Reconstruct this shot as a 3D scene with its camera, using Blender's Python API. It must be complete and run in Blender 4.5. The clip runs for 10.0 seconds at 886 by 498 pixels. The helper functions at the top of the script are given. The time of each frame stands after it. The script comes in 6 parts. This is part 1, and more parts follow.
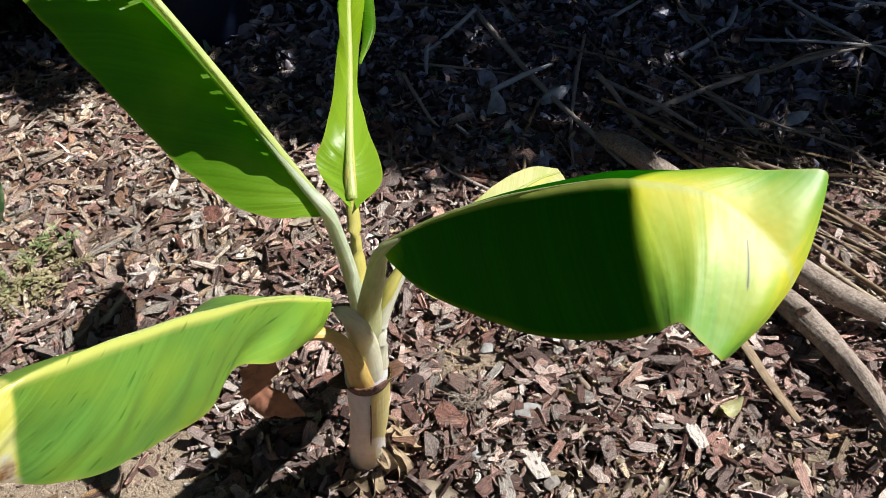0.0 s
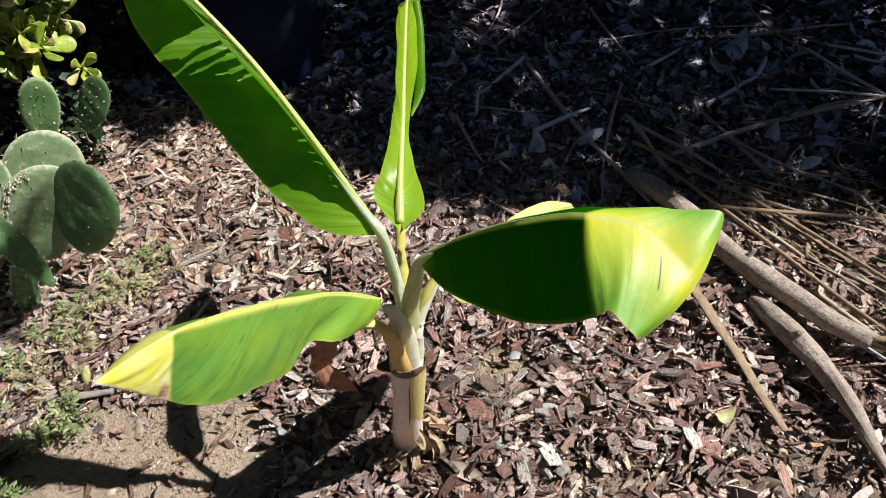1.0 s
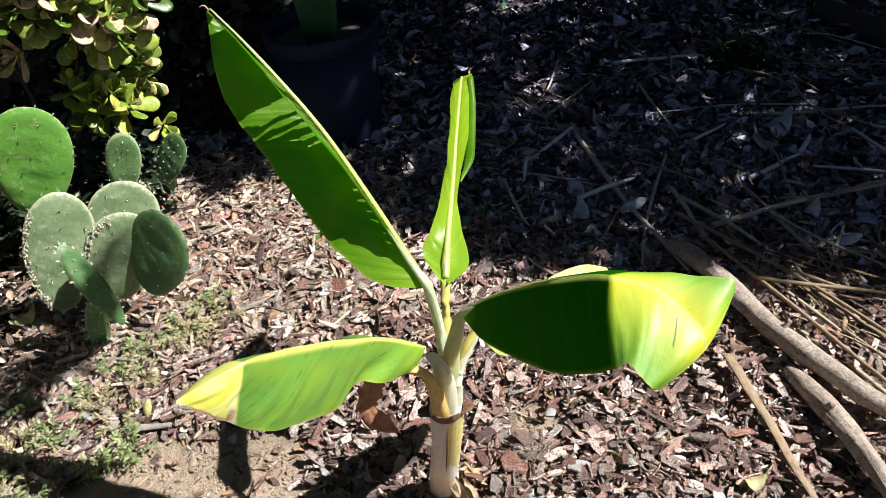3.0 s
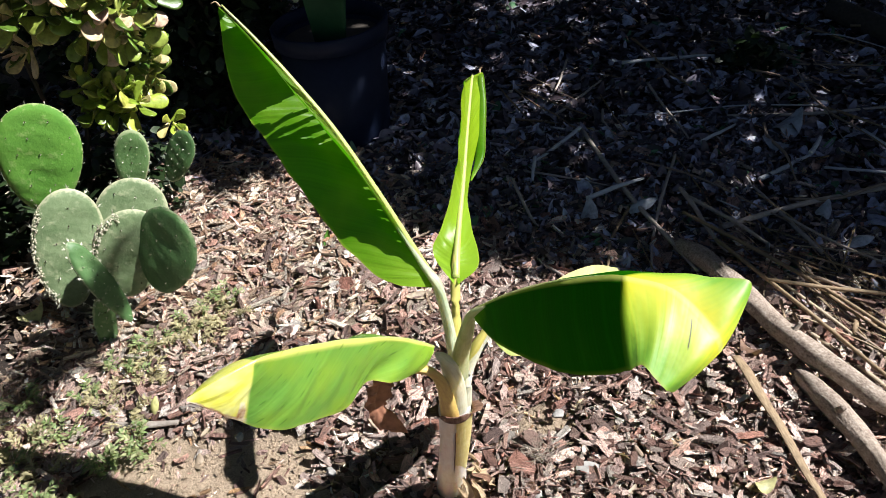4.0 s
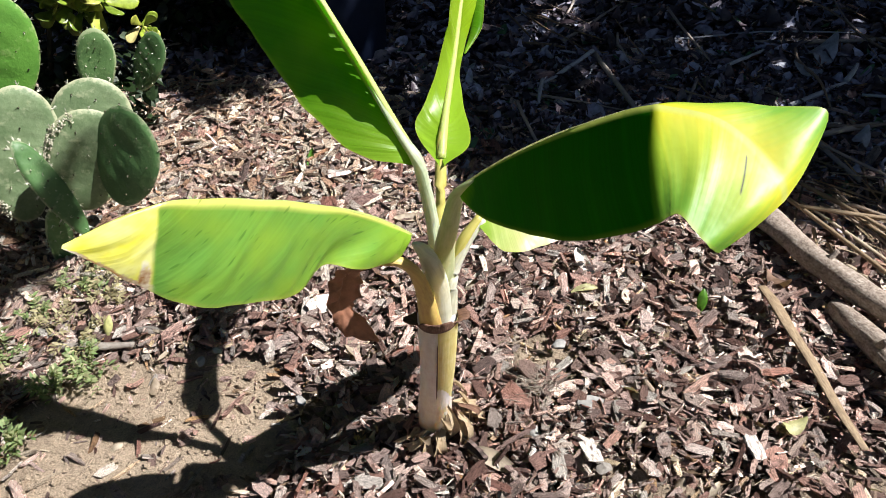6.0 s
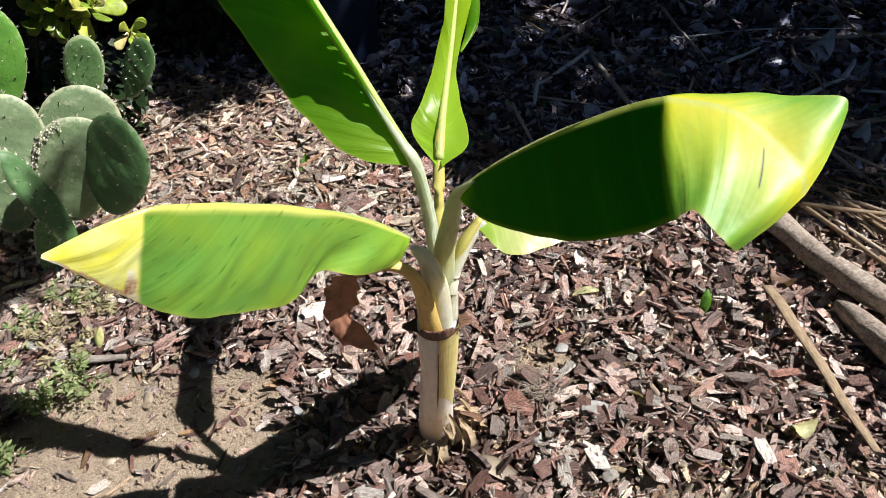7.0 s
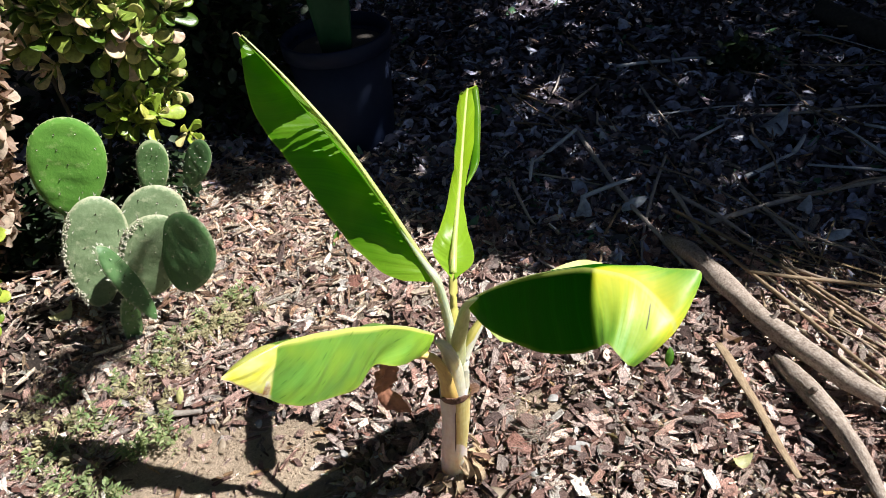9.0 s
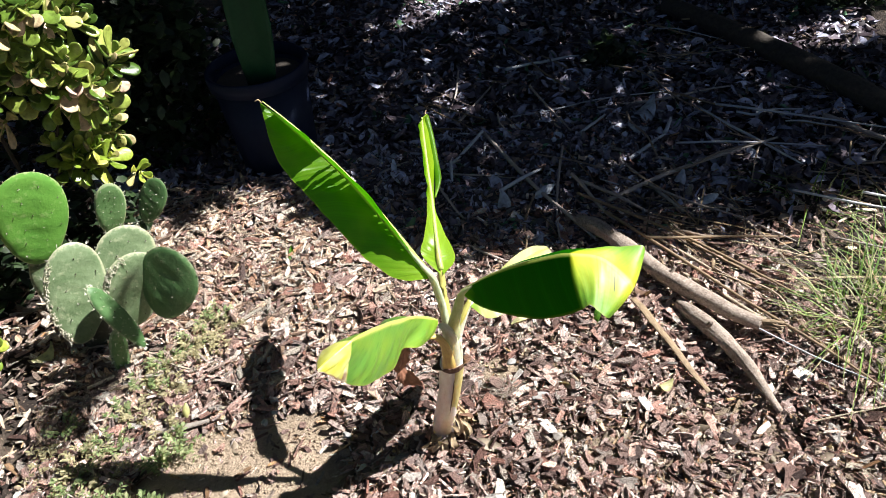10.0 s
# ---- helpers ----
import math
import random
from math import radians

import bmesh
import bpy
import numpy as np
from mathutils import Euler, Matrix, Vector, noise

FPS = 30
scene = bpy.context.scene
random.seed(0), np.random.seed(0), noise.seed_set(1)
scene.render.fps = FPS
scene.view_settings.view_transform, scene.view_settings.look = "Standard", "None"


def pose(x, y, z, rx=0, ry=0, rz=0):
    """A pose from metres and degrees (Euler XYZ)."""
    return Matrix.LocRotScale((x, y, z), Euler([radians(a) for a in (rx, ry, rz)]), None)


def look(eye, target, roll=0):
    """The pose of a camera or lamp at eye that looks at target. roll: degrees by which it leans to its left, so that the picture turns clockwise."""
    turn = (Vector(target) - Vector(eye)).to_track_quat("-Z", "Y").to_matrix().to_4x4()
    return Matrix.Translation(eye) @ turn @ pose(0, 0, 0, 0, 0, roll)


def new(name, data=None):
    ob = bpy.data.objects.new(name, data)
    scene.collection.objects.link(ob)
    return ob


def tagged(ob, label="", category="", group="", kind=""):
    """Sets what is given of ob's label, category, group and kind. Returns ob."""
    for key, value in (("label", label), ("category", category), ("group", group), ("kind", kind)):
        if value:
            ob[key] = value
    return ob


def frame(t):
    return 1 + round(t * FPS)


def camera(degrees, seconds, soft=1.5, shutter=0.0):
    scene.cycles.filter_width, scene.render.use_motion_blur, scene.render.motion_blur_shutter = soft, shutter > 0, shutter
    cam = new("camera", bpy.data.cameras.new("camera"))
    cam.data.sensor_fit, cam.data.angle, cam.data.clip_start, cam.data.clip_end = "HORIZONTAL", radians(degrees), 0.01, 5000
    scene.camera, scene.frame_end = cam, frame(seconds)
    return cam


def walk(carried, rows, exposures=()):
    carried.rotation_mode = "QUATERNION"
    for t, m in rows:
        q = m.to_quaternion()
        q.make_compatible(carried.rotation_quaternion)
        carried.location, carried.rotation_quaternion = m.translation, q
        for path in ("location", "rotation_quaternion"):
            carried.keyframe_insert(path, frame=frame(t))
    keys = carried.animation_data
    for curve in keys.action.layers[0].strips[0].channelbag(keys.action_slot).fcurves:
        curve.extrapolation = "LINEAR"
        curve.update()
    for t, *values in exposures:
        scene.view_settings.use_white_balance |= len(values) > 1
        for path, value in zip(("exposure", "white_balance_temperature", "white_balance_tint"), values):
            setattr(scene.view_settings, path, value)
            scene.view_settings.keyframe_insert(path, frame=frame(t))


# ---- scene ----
cam = camera(62.2, 10.0, 0.5)
PATH = [
    (0, (0.035, -0.483, 0.989), (0.265, 0.912, -0.426), -4.5),
    (0.5, (0.039, -0.561, 1.046), (0.196, 0.875, -0.336), -5.6),
    (1, (0.048, -0.6436, 1.1166), (0.1361, 0.8315, -0.2315), -6.61),
    (1.5, (0.05, -0.68, 1.136), (0.077, 0.836, -0.168), -6.9),
    (2, (0.05, -0.701, 1.162), (0.046, 0.862, -0.086), -7.1),
    (2.5, (0.056, -0.711, 1.168), (0.048, 0.876, -0.05), -6.9),
    (3, (0.051, -0.711, 1.166), (0.032, 0.88, -0.046), -6.7),
    (4.5, (0.0433, -0.7035, 1.1571), (-0.0057, 0.8867, -0.0546), -6.8),
    (5, (0.0541, -0.6987, 1.1089), (-0.0267, 0.8486, -0.1439), -7.34),
    (5.5, (0.05, -0.676, 1.032), (-0.009, 0.842, -0.27), -5.8),
    (5.7, (0.057, -0.66, 0.997), (0.001, 0.866, -0.295), -5.4),
    (6.8, (0.052, -0.613, 0.954), (0.014, 0.94, -0.306), -6.4),
    (7, (0.051, -0.619, 0.953), (0.013, 0.929, -0.311), -6.2),
    (7.5, (0.055, -0.631, 0.961), (0.018, 0.914, -0.308), -6.5),
    (8, (0.058, -0.646, 0.998), (0.042, 0.946, -0.212), -6.1),
    (8.5, (0.063, -0.691, 1.065), (0.027, 0.92, -0.12), -6.0),
    (9, (0.061, -0.799, 1.231), (0.005, 0.791, 0.018), -7.9),
    (9.5, (-0.007, -0.9199, 1.4028), (-0.0132, 0.6474, 0.1594), -7.71),
    (10, (-0.1339, -0.9833, 1.4458), (0.1295, 0.5413, 0.1776), -7.75),
]
EXPOSURES = [(0, 0.50), (0.5, 0.52), (1, 0.62), (2.5, 0.88), (4.5, 0.99), (5, 1.02), (5.5, 0.95), (7, 0.70), (7.5, 0.69), (8.5, 0.80), (9, 0.88), (10, 1.13)]
walk(cam, [(t, look(eye, target, roll)) for t, eye, target, roll in PATH], EXPOSURES)

# ---- light ----
SUN = Vector((0.86, -0.12, 1.0)).normalized()
sun_lamp = new("sun", bpy.data.lights.new("sun", "SUN"))
sun_lamp.data.energy, sun_lamp.data.angle, sun_lamp.data.color = 5.0, radians(0.5), (1.0, 0.98, 0.95)
sun_lamp.matrix_world = look(SUN * 20, (0, 0, 0))
world = bpy.data.worlds.new("sky")
scene.world = world
world.use_nodes = True
wn, wl = world.node_tree.nodes, world.node_tree.links
sky = wn.new("ShaderNodeTexSky")
sky.sky_type, sky.sun_disc = "NISHITA", False
sky.sun_elevation, sky.sun_rotation = radians(49), radians(98)
sky.ozone_density = 4.0
wn["Background"].inputs["Strength"].default_value = 0.0150
wl.new(sky.outputs["Color"], wn["Background"].inputs["Color"])


# ---- materials ----
def node_mat(name):
    m = bpy.data.materials.new(name)
    m.use_nodes = True
    n, l = m.node_tree.nodes, m.node_tree.links
    return m, n, l, n["Principled BSDF"]


def noise_tex(n, l, vec, scale, detail=4.0, rough=0.6):
    t = n.new("ShaderNodeTexNoise")
    t.inputs["Scale"].default_value = scale
    t.inputs["Detail"].default_value = detail
    t.inputs["Roughness"].default_value = rough
    if vec is not None:
        l.new(vec, t.inputs["Vector"])
    return t


def ramp(n, l, fac, stops):
    r = n.new("ShaderNodeValToRGB")
    el = r.color_ramp.elements
    while len(el) < len(stops):
        el.new(0.5)
    for e, (p, c) in zip(el, stops):
        e.position, e.color = p, (*c, 1)
    l.new(fac, r.inputs["Fac"])
    return r.outputs["Color"]


def mixc(n, l, fac, a, b, mode="MIX"):
    m = n.new("ShaderNodeMix")
    m.data_type, m.blend_type = "RGBA", mode
    for sock, v in ((m.inputs[0], fac), (m.inputs[6], a), (m.inputs[7], b)):
        if isinstance(v, (int, float)):
            sock.default_value = v
        elif isinstance(v, tuple):
            sock.default_value = (*v, 1)
        else:
            l.new(v, sock)
    return m.outputs[2]


def math_node(n, l, op, a, b=None):
    m = n.new("ShaderNodeMath")
    m.operation = op
    for sock, v in zip(m.inputs, (a, b)):
        if isinstance(v, (int, float)):
            sock.default_value = v
        elif v is not None:
            l.new(v, sock)
    return m.outputs[0]


def bump(n, l, height, bsdf, strength=0.4, distance=0.003):
    b = n.new("ShaderNodeBump")
    b.inputs["Strength"].default_value, b.inputs["Distance"].default_value = strength, distance
    l.new(height, b.inputs["Height"])
    l.new(b.outputs["Normal"], bsdf.inputs["Normal"])
    return b


def scaled(n, l, vec, s, offset=None):
    m = n.new("ShaderNodeMapping")
    m.inputs["Scale"].default_value = s
    l.new(vec, m.inputs["Vector"])
    if offset is not None:
        l.new(offset, m.inputs["Location"])
    return m.outputs["Vector"]


def random_value(n, l):
    """One random number for each loose piece, joined or not."""
    g, o = n.new("ShaderNodeNewGeometry"), n.new("ShaderNodeObjectInfo")
    return math_node(n, l, "FRACT", math_node(n, l, "ADD", g.outputs["Random Per Island"], o.outputs["Random"]))


def soil_material():
    m, n, l, b = node_mat("sandy_soil")
    pos = n.new("ShaderNodeNewGeometry").outputs["Position"]
    big, fine, grit = noise_tex(n, l, pos, 5), noise_tex(n, l, pos, 60, 6, 0.7), noise_tex(n, l, pos, 420, 3, 0.7)
    col = ramp(n, l, big.outputs["Fac"], [(0.3, (0.20, 0.165, 0.135)), (0.52, (0.31, 0.265, 0.225)), (0.72, (0.40, 0.35, 0.30))])
    col = mixc(n, l, 0.55, col, ramp(n, l, fine.outputs["Fac"], [(0.3, (0.12, 0.09, 0.07)), (0.6, (0.42, 0.355, 0.295)), (0.8, (0.62, 0.55, 0.47))]))
    col = mixc(n, l, 0.35, col, ramp(n, l, grit.outputs["Fac"], [(0.35, (0.07, 0.055, 0.045)), (0.65, (0.66, 0.58, 0.48))]))
    sand = n.new("ShaderNodeSeparateXYZ")
    l.new(n.new("ShaderNodeUVMap").outputs["UV"], sand.inputs[0])
    # Near-black under the mulch: shade between chips put into the soil colour.
    gap_soil = ramp(n, l, fine.outputs["Fac"], [(0.3, (0.014, 0.010, 0.008)), (0.55, (0.055, 0.038, 0.030)), (0.78, (0.17, 0.12, 0.095))])
    col = mixc(n, l, sand.outputs[0], gap_soil, mixc(n, l, 1.0, col, (1.66, 1.50, 1.32), "MULTIPLY"))
    l.new(col, b.inputs["Base Color"])
    b.inputs["Roughness"].default_value = 0.95
    h = math_node(n, l, "ADD", math_node(n, l, "MULTIPLY", fine.outputs["Fac"], 2.0), grit.outputs["Fac"])
    bump(n, l, h, b, 1.0, 0.008)
    return m


def chip_material(name, stops, gloss=0.75, low=0.55, span=1.6):
    """Split bark and wood: fibres run along each piece."""
    m, n, l, b = node_mat(name)
    rnd = random_value(n, l)
    uv = n.new("ShaderNodeUVMap").outputs["UV"]
    comb = n.new("ShaderNodeCombineXYZ")
    l.new(math_node(n, l, "MULTIPLY", rnd, 37.0), comb.inputs[0])
    l.new(math_node(n, l, "MULTIPLY", rnd, 91.0), comb.inputs[1])
    fib = noise_tex(n, l, scaled(n, l, uv, (1.3, 30, 1), comb.outputs[0]), 1.4, 5, 0.75)
    pos = n.new("ShaderNodeNewGeometry").outputs["Position"]
    spot = noise_tex(n, l, pos, 130, 4, 0.65)
    col = ramp(n, l, rnd, stops)
    hue = n.new("ShaderNodeHueSaturation")
    l.new(math_node(n, l, "ADD", math_node(n, l, "MULTIPLY", math_node(n, l, "POWER", math_node(n, l, "FRACT", math_node(n, l, "MULTIPLY", rnd, 23.7)), 1.6), span), low), hue.inputs["Value"])
    l.new(math_node(n, l, "ADD", math_node(n, l, "MULTIPLY", math_node(n, l, "FRACT", math_node(n, l, "MULTIPLY", rnd, 57.3)), 0.6), 0.73), hue.inputs["Saturation"])
    l.new(col, hue.inputs["Color"])
    dark = mixc(n, l, 1.0, hue.outputs["Color"], ramp(n, l, fib.outputs["Fac"], [(0.37, (0.12, 0.10, 0.09)), (0.48, (0.88, 0.87, 0.86)), (0.64, (1.7, 1.7, 1.7))]), "MULTIPLY")
    patch = noise_tex(n, l, pos, 55, 3, 0.6)
    dark = mixc(n, l, ramp(n, l, patch.outputs["Fac"], [(0.60, (0, 0, 0)), (0.66, (0.7, 0.7, 0.7))]), dark, mixc(n, l, 1.0, dark, (0.34, 0.28, 0.25), "MULTIPLY"))
    dark = mixc(n, l, ramp(n, l, spot.outputs["Fac"], [(0.62, (0, 0, 0)), (0.75, (0.35, 0.35, 0.35))]), dark, (0.40, 0.33, 0.28))
    l.new(dark, b.inputs["Base Color"])
    b.inputs["Roughness"].default_value = gloss
    bump(n, l, math_node(n, l, "ADD", fib.outputs["Fac"], math_node(n, l, "MULTIPLY", spot.outputs["Fac"], 0.3)), b, 1.0, 0.009)
    return m


def thin_leaf_material(name, stops, trans=0.3, rough=0.5):
    """Loose or growing leaves: colour by piece, light through the blade."""
    m, n, l, b = node_mat(name)
    rnd = random_value(n, l)
    col = ramp(n, l, rnd, stops)
    pos = n.new("ShaderNodeNewGeometry").outputs["Position"]
    blot = noise_tex(n, l, pos, 60, 4, 0.6)
    col = mixc(n, l, 1.0, col, ramp(n, l, blot.outputs["Fac"], [(0.3, (0.5, 0.48, 0.45)), (0.55, (1, 1, 1)), (0.8, (1.3, 1.25, 1.2))]), "MULTIPLY")
    l.new(col, b.inputs["Base Color"])
    b.inputs["Roughness"].default_value = rough
    bump(n, l, blot.outputs["Fac"], b, 0.4, 0.003)
    if trans > 0:
        t, mx = n.new("ShaderNodeBsdfTranslucent"), n.new("ShaderNodeMixShader")
        l.new(mixc(n, l, 1.0, col, (1.4, 1.4, 0.8), "MULTIPLY"), t.inputs["Color"])
        mx.inputs[0].default_value = trans
        l.new(b.outputs[0], mx.inputs[1])
        l.new(t.outputs[0], mx.inputs[2])
        l.new(mx.outputs[0], n["Material Output"].inputs["Surface"])
    return m


def banana_material(name, yellow_from=2.0, trans=0.17, tone=0.52, lit_from=2.0, pale=0.0, tear=0.0, tint=(0.07, 0.25, 0.007), patchy=0.5, relief=0.6, young=0.2, wax=0.22, skew=0.16, gloss=0.30):
    """Banana blade: cross veins at right angles to the midrib, pale midrib and margins; a sun-bright end can be put
    into the colour; yellow_from: where its tip has yellowed.
    """
    m, n, l, b = node_mat(name)
    uv = n.new("ShaderNodeUVMap").outputs["UV"]
    sep = n.new("ShaderNodeSeparateXYZ")
    l.new(uv, sep.inputs[0])
    u, v = sep.outputs[0], sep.outputs[1]
    side = math_node(n, l, "ABSOLUTE", math_node(n, l, "SUBTRACT", v, 0.5))
    lean = n.new("ShaderNodeCombineXYZ")
    l.new(math_node(n, l, "SUBTRACT", u, math_node(n, l, "MULTIPLY", side, skew)), lean.inputs[0])
    l.new(math_node(n, l, "MULTIPLY", v, 0.02), lean.inputs[1])
    band = noise_tex(n, l, scaled(n, l, lean.outputs[0], (26, 1, 1)), 1.0, 2, 0.5)
    vein = noise_tex(n, l, scaled(n, l, lean.outputs[0], (150, 1, 1)), 1.0, 2, 0.5)
    pos = n.new("ShaderNodeNewGeometry").outputs["Position"]
    blot, wash = noise_tex(n, l, pos, 14, 3, 0.5), noise_tex(n, l, scaled(n, l, pos, (1, 1, 1.6)), 26, 3, 0.55)
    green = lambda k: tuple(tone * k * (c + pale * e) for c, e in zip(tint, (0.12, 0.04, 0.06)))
    base = ramp(n, l, band.outputs["Fac"], [(0.3, green(0.82)), (0.55, green(1.0)), (0.75, green(1.25))])
    base = mixc(n, l, 0.3, base, ramp(n, l, vein.outputs["Fac"], [(0.35, green(0.7)), (0.65, green(1.25))]))
    base = mixc(n, l, ramp(n, l, blot.outputs["Fac"], [(0.42, (0, 0, 0)), (0.68, (patchy, patchy, patchy))]), base, tuple(tone * c for c in (0.22, 0.35, 0.03)))
    # Sunlit brightness of the opened end, put in as yellow-green colour.
    if lit_from < 1:
        base = mixc(n, l, ramp(n, l, math_node(n, l, "ADD", u, math_node(n, l, "MULTIPLY", band.outputs["Fac"], 0.02)), [(lit_from, (0, 0, 0)), (lit_from + 0.03, (0.85, 0.85, 0.85))]), base, ramp(n, l, math_node(n, l, "ADD", math_node(n, l, "ADD", side, math_node(n, l, "MULTIPLY", band.outputs["Fac"], 0.4)), math_node(n, l, "MULTIPLY", blot.outputs["Fac"], 0.25)), [(0.36, (0.66, 0.62, 0.035)), (0.50, (0.47, 0.56, 0.04)), (0.80, (0.20, 0.42, 0.04))]))
    # Paler yellow-green towards the stalk end of the blade.
    base = mixc(n, l, ramp(n, l, math_node(n, l, "ADD", u, math_node(n, l, "MULTIPLY", band.outputs["Fac"], 0.12)), [(0.5 * young, (0.9, 0.9, 0.9)), (1.5 * young, (0, 0, 0))]), base, (0.21, 0.36, 0.025))
    edge = math_node(n, l, "ADD", side, math_node(n, l, "MULTIPLY", blot.outputs["Fac"], 0.03))
    base = mixc(n, l, ramp(n, l, edge, [(0.49, (0, 0, 0)), (0.52, (0.4, 0.4, 0.4))]), base, (0.42, 0.40, 0.08))
    base = mixc(n, l, ramp(n, l, side, [(0.012 + 0.02 * pale, (0.8, 0.8, 0.8)), (0.035 + 0.04 * pale, (0, 0, 0))]), base, (0.50 + 0.1 * pale, 0.53, 0.13))
    if yellow_from < 1:  # short dark streaks along the veins
        dash = noise_tex(n, l, scaled(n, l, lean.outputs[0], (64, 520, 1)), 1.0, 1, 0.4)
        base = mixc(n, l, ramp(n, l, dash.outputs["Fac"], [(0.66, (0, 0, 0)), (0.72, (0.45, 0.45, 0.45))]), base, tuple(0.4 * tone * c for c in tint))
    if tear:
        line = math_node(n, l, "ABSOLUTE", math_node(n, l, "SUBTRACT", math_node(n, l, "SUBTRACT", u, math_node(n, l, "MULTIPLY", side, 0.25)), tear))
        span = math_node(n, l, "ABSOLUTE", math_node(n, l, "SUBTRACT", v, 0.36))
        base = mixc(n, l, math_node(n, l, "MULTIPLY", ramp(n, l, line, [(0.0022, (1, 1, 1)), (0.0045, (0, 0, 0))]), ramp(n, l, span, [(0.07, (1, 1, 1)), (0.09, (0, 0, 0))])), base, (0.015, 0.015, 0.004))
    if yellow_from < 1:
        wob = math_node(n, l, "ADD", math_node(n, l, "ADD", u, math_node(n, l, "MULTIPLY", side, 0.16)), math_node(n, l, "MULTIPLY", math_node(n, l, "SUBTRACT", blot.outputs["Fac"], 0.5), 0.05))
        old = ramp(n, l, wash.outputs["Fac"], [(0.35, (0.76, 0.70, 0.05)), (0.65, (0.86, 0.83, 0.30))])
        base = mixc(n, l, ramp(n, l, wob, [(yellow_from - 0.006, (0, 0, 0)), (yellow_from + 0.008, (1, 1, 1))]), base, old)
        spots = noise_tex(n, l, pos, 45, 4, 0.7)
        speck = math_node(n, l, "MULTIPLY", spots.outputs["Fac"], 0.16)
        tip = ramp(n, l, math_node(n, l, "ADD", u, speck), [(1.0, (0, 0, 0)), (1.012, (1, 1, 1))])
        rim = ramp(n, l, math_node(n, l, "ADD", side, speck), [(0.535, (0, 0, 0)), (0.555, (1, 1, 1))])
        rim = math_node(n, l, "MULTIPLY", rim, ramp(n, l, wob, [(yellow_from - 0.01, (0, 0, 0)), (yellow_from + 0.01, (1, 1, 1))]))
        near_line = math_node(n, l, "ABSOLUTE", math_node(n, l, "SUBTRACT", wob, yellow_from + 0.022))
        burn = math_node(n, l, "MULTIPLY", ramp(n, l, math_node(n, l, "ADD", near_line, math_node(n, l, "MULTIPLY", speck, 0.2)), [(0.028, (1, 1, 1)), (0.038, (0, 0, 0))]), ramp(n, l, math_node(n, l, "ADD", side, speck), [(0.44, (0, 0, 0)), (0.48, (1, 1, 1))]))
        burnt = math_node(n, l, "MAXIMUM", math_node(n, l, "MAXIMUM", tip, rim), burn)
        base = mixc(n, l, burnt, base, ramp(n, l, spots.outputs["Fac"], [(0.38, (0.34, 0.16, 0.06)), (0.52, (0.62, 0.50, 0.36)), (0.65, (0.80, 0.74, 0.66))]))
    l.new(base, b.inputs["Base Color"])
    b.inputs["Roughness"].default_value = gloss
    b.inputs["Specular IOR Level"].default_value = wax
    if lit_from < 1:  # low specular on the half coloured as shaded, high on the sunlit end
        l.new(ramp(n, l, u, [(lit_from, (0.03, 0.03, 0.03)), (lit_from + 0.05, (0.75, 0.75, 0.75))]), b.inputs["Specular IOR Level"])
    hgt = math_node(n, l, "ADD", math_node(n, l, "MULTIPLY", band.outputs["Fac"], relief), math_node(n, l, "ADD", math_node(n, l, "MULTIPLY", vein.outputs["Fac"], 0.1 * relief), math_node(n, l, "MULTIPLY", wash.outputs["Fac"], 1.6)))
    bump(n, l, hgt, b, 0.16, 0.004)
    t, mx = n.new("ShaderNodeBsdfTranslucent"), n.new("ShaderNodeMixShader")
    l.new(mixc(n, l, 1.0, base, (1.3, 2.6, 0.3), "MULTIPLY"), t.inputs["Color"])
    mx.inputs[0].default_value = trans
    l.new(b.outputs[0], mx.inputs[1])
    l.new(t.outputs[0], mx.inputs[2])
    l.new(mx.outputs[0], n["Material Output"].inputs["Surface"])
    return m


def cactus_material(name, a, c, rim, rim_from=0.93):
    """Waxy pad skin, paler and corky along the rim."""
    m, n, l, b = node_mat(name)
    co = n.new("ShaderNodeTexCoord").outputs["Object"]
    big, fine = noise_tex(n, l, co, 13, 4, 0.6), noise_tex(n, l, co, 90, 5, 0.65)
    sep = n.new("ShaderNodeSeparateXYZ")
    l.new(n.new("ShaderNodeUVMap").outputs["UV"], sep.inputs[0])
    f = math_node(n, l, "ADD", math_node(n, l, "MULTIPLY", big.outputs["Fac"], 0.65), math_node(n, l, "MULTIPLY", fine.outputs["Fac"], 0.35))
    col = ramp(n, l, f, [(0.33, a), (0.67, c)])
    q = math_node(n, l, "ADD", sep.outputs[0], math_node(n, l, "MULTIPLY", math_node(n, l, "SUBTRACT", fine.outputs["Fac"], 0.5), 0.22))
    col = mixc(n, l, ramp(n, l, q, [(rim_from, (0, 0, 0)), (rim_from + 0.05, (0.85, 0.85, 0.85))]), col, rim)
    scar = noise_tex(n, l, co, 34, 5, 0.75)
    col = mixc(n, l, ramp(n, l, scar.outputs["Fac"], [(0.56, (0, 0, 0)), (0.66, (0.8, 0.8, 0.8))]), col, tuple(0.5 * (x + y) for x, y in zip(c, rim)))
    l.new(col, b.inputs["Base Color"])
    b.inputs["Roughness"].default_value = 0.5
    bump(n, l, math_node(n, l, "ADD", f, math_node(n, l, "MULTIPLY", scar.outputs["Fac"], 0.5)), b, 0.5, 0.005)
    return m


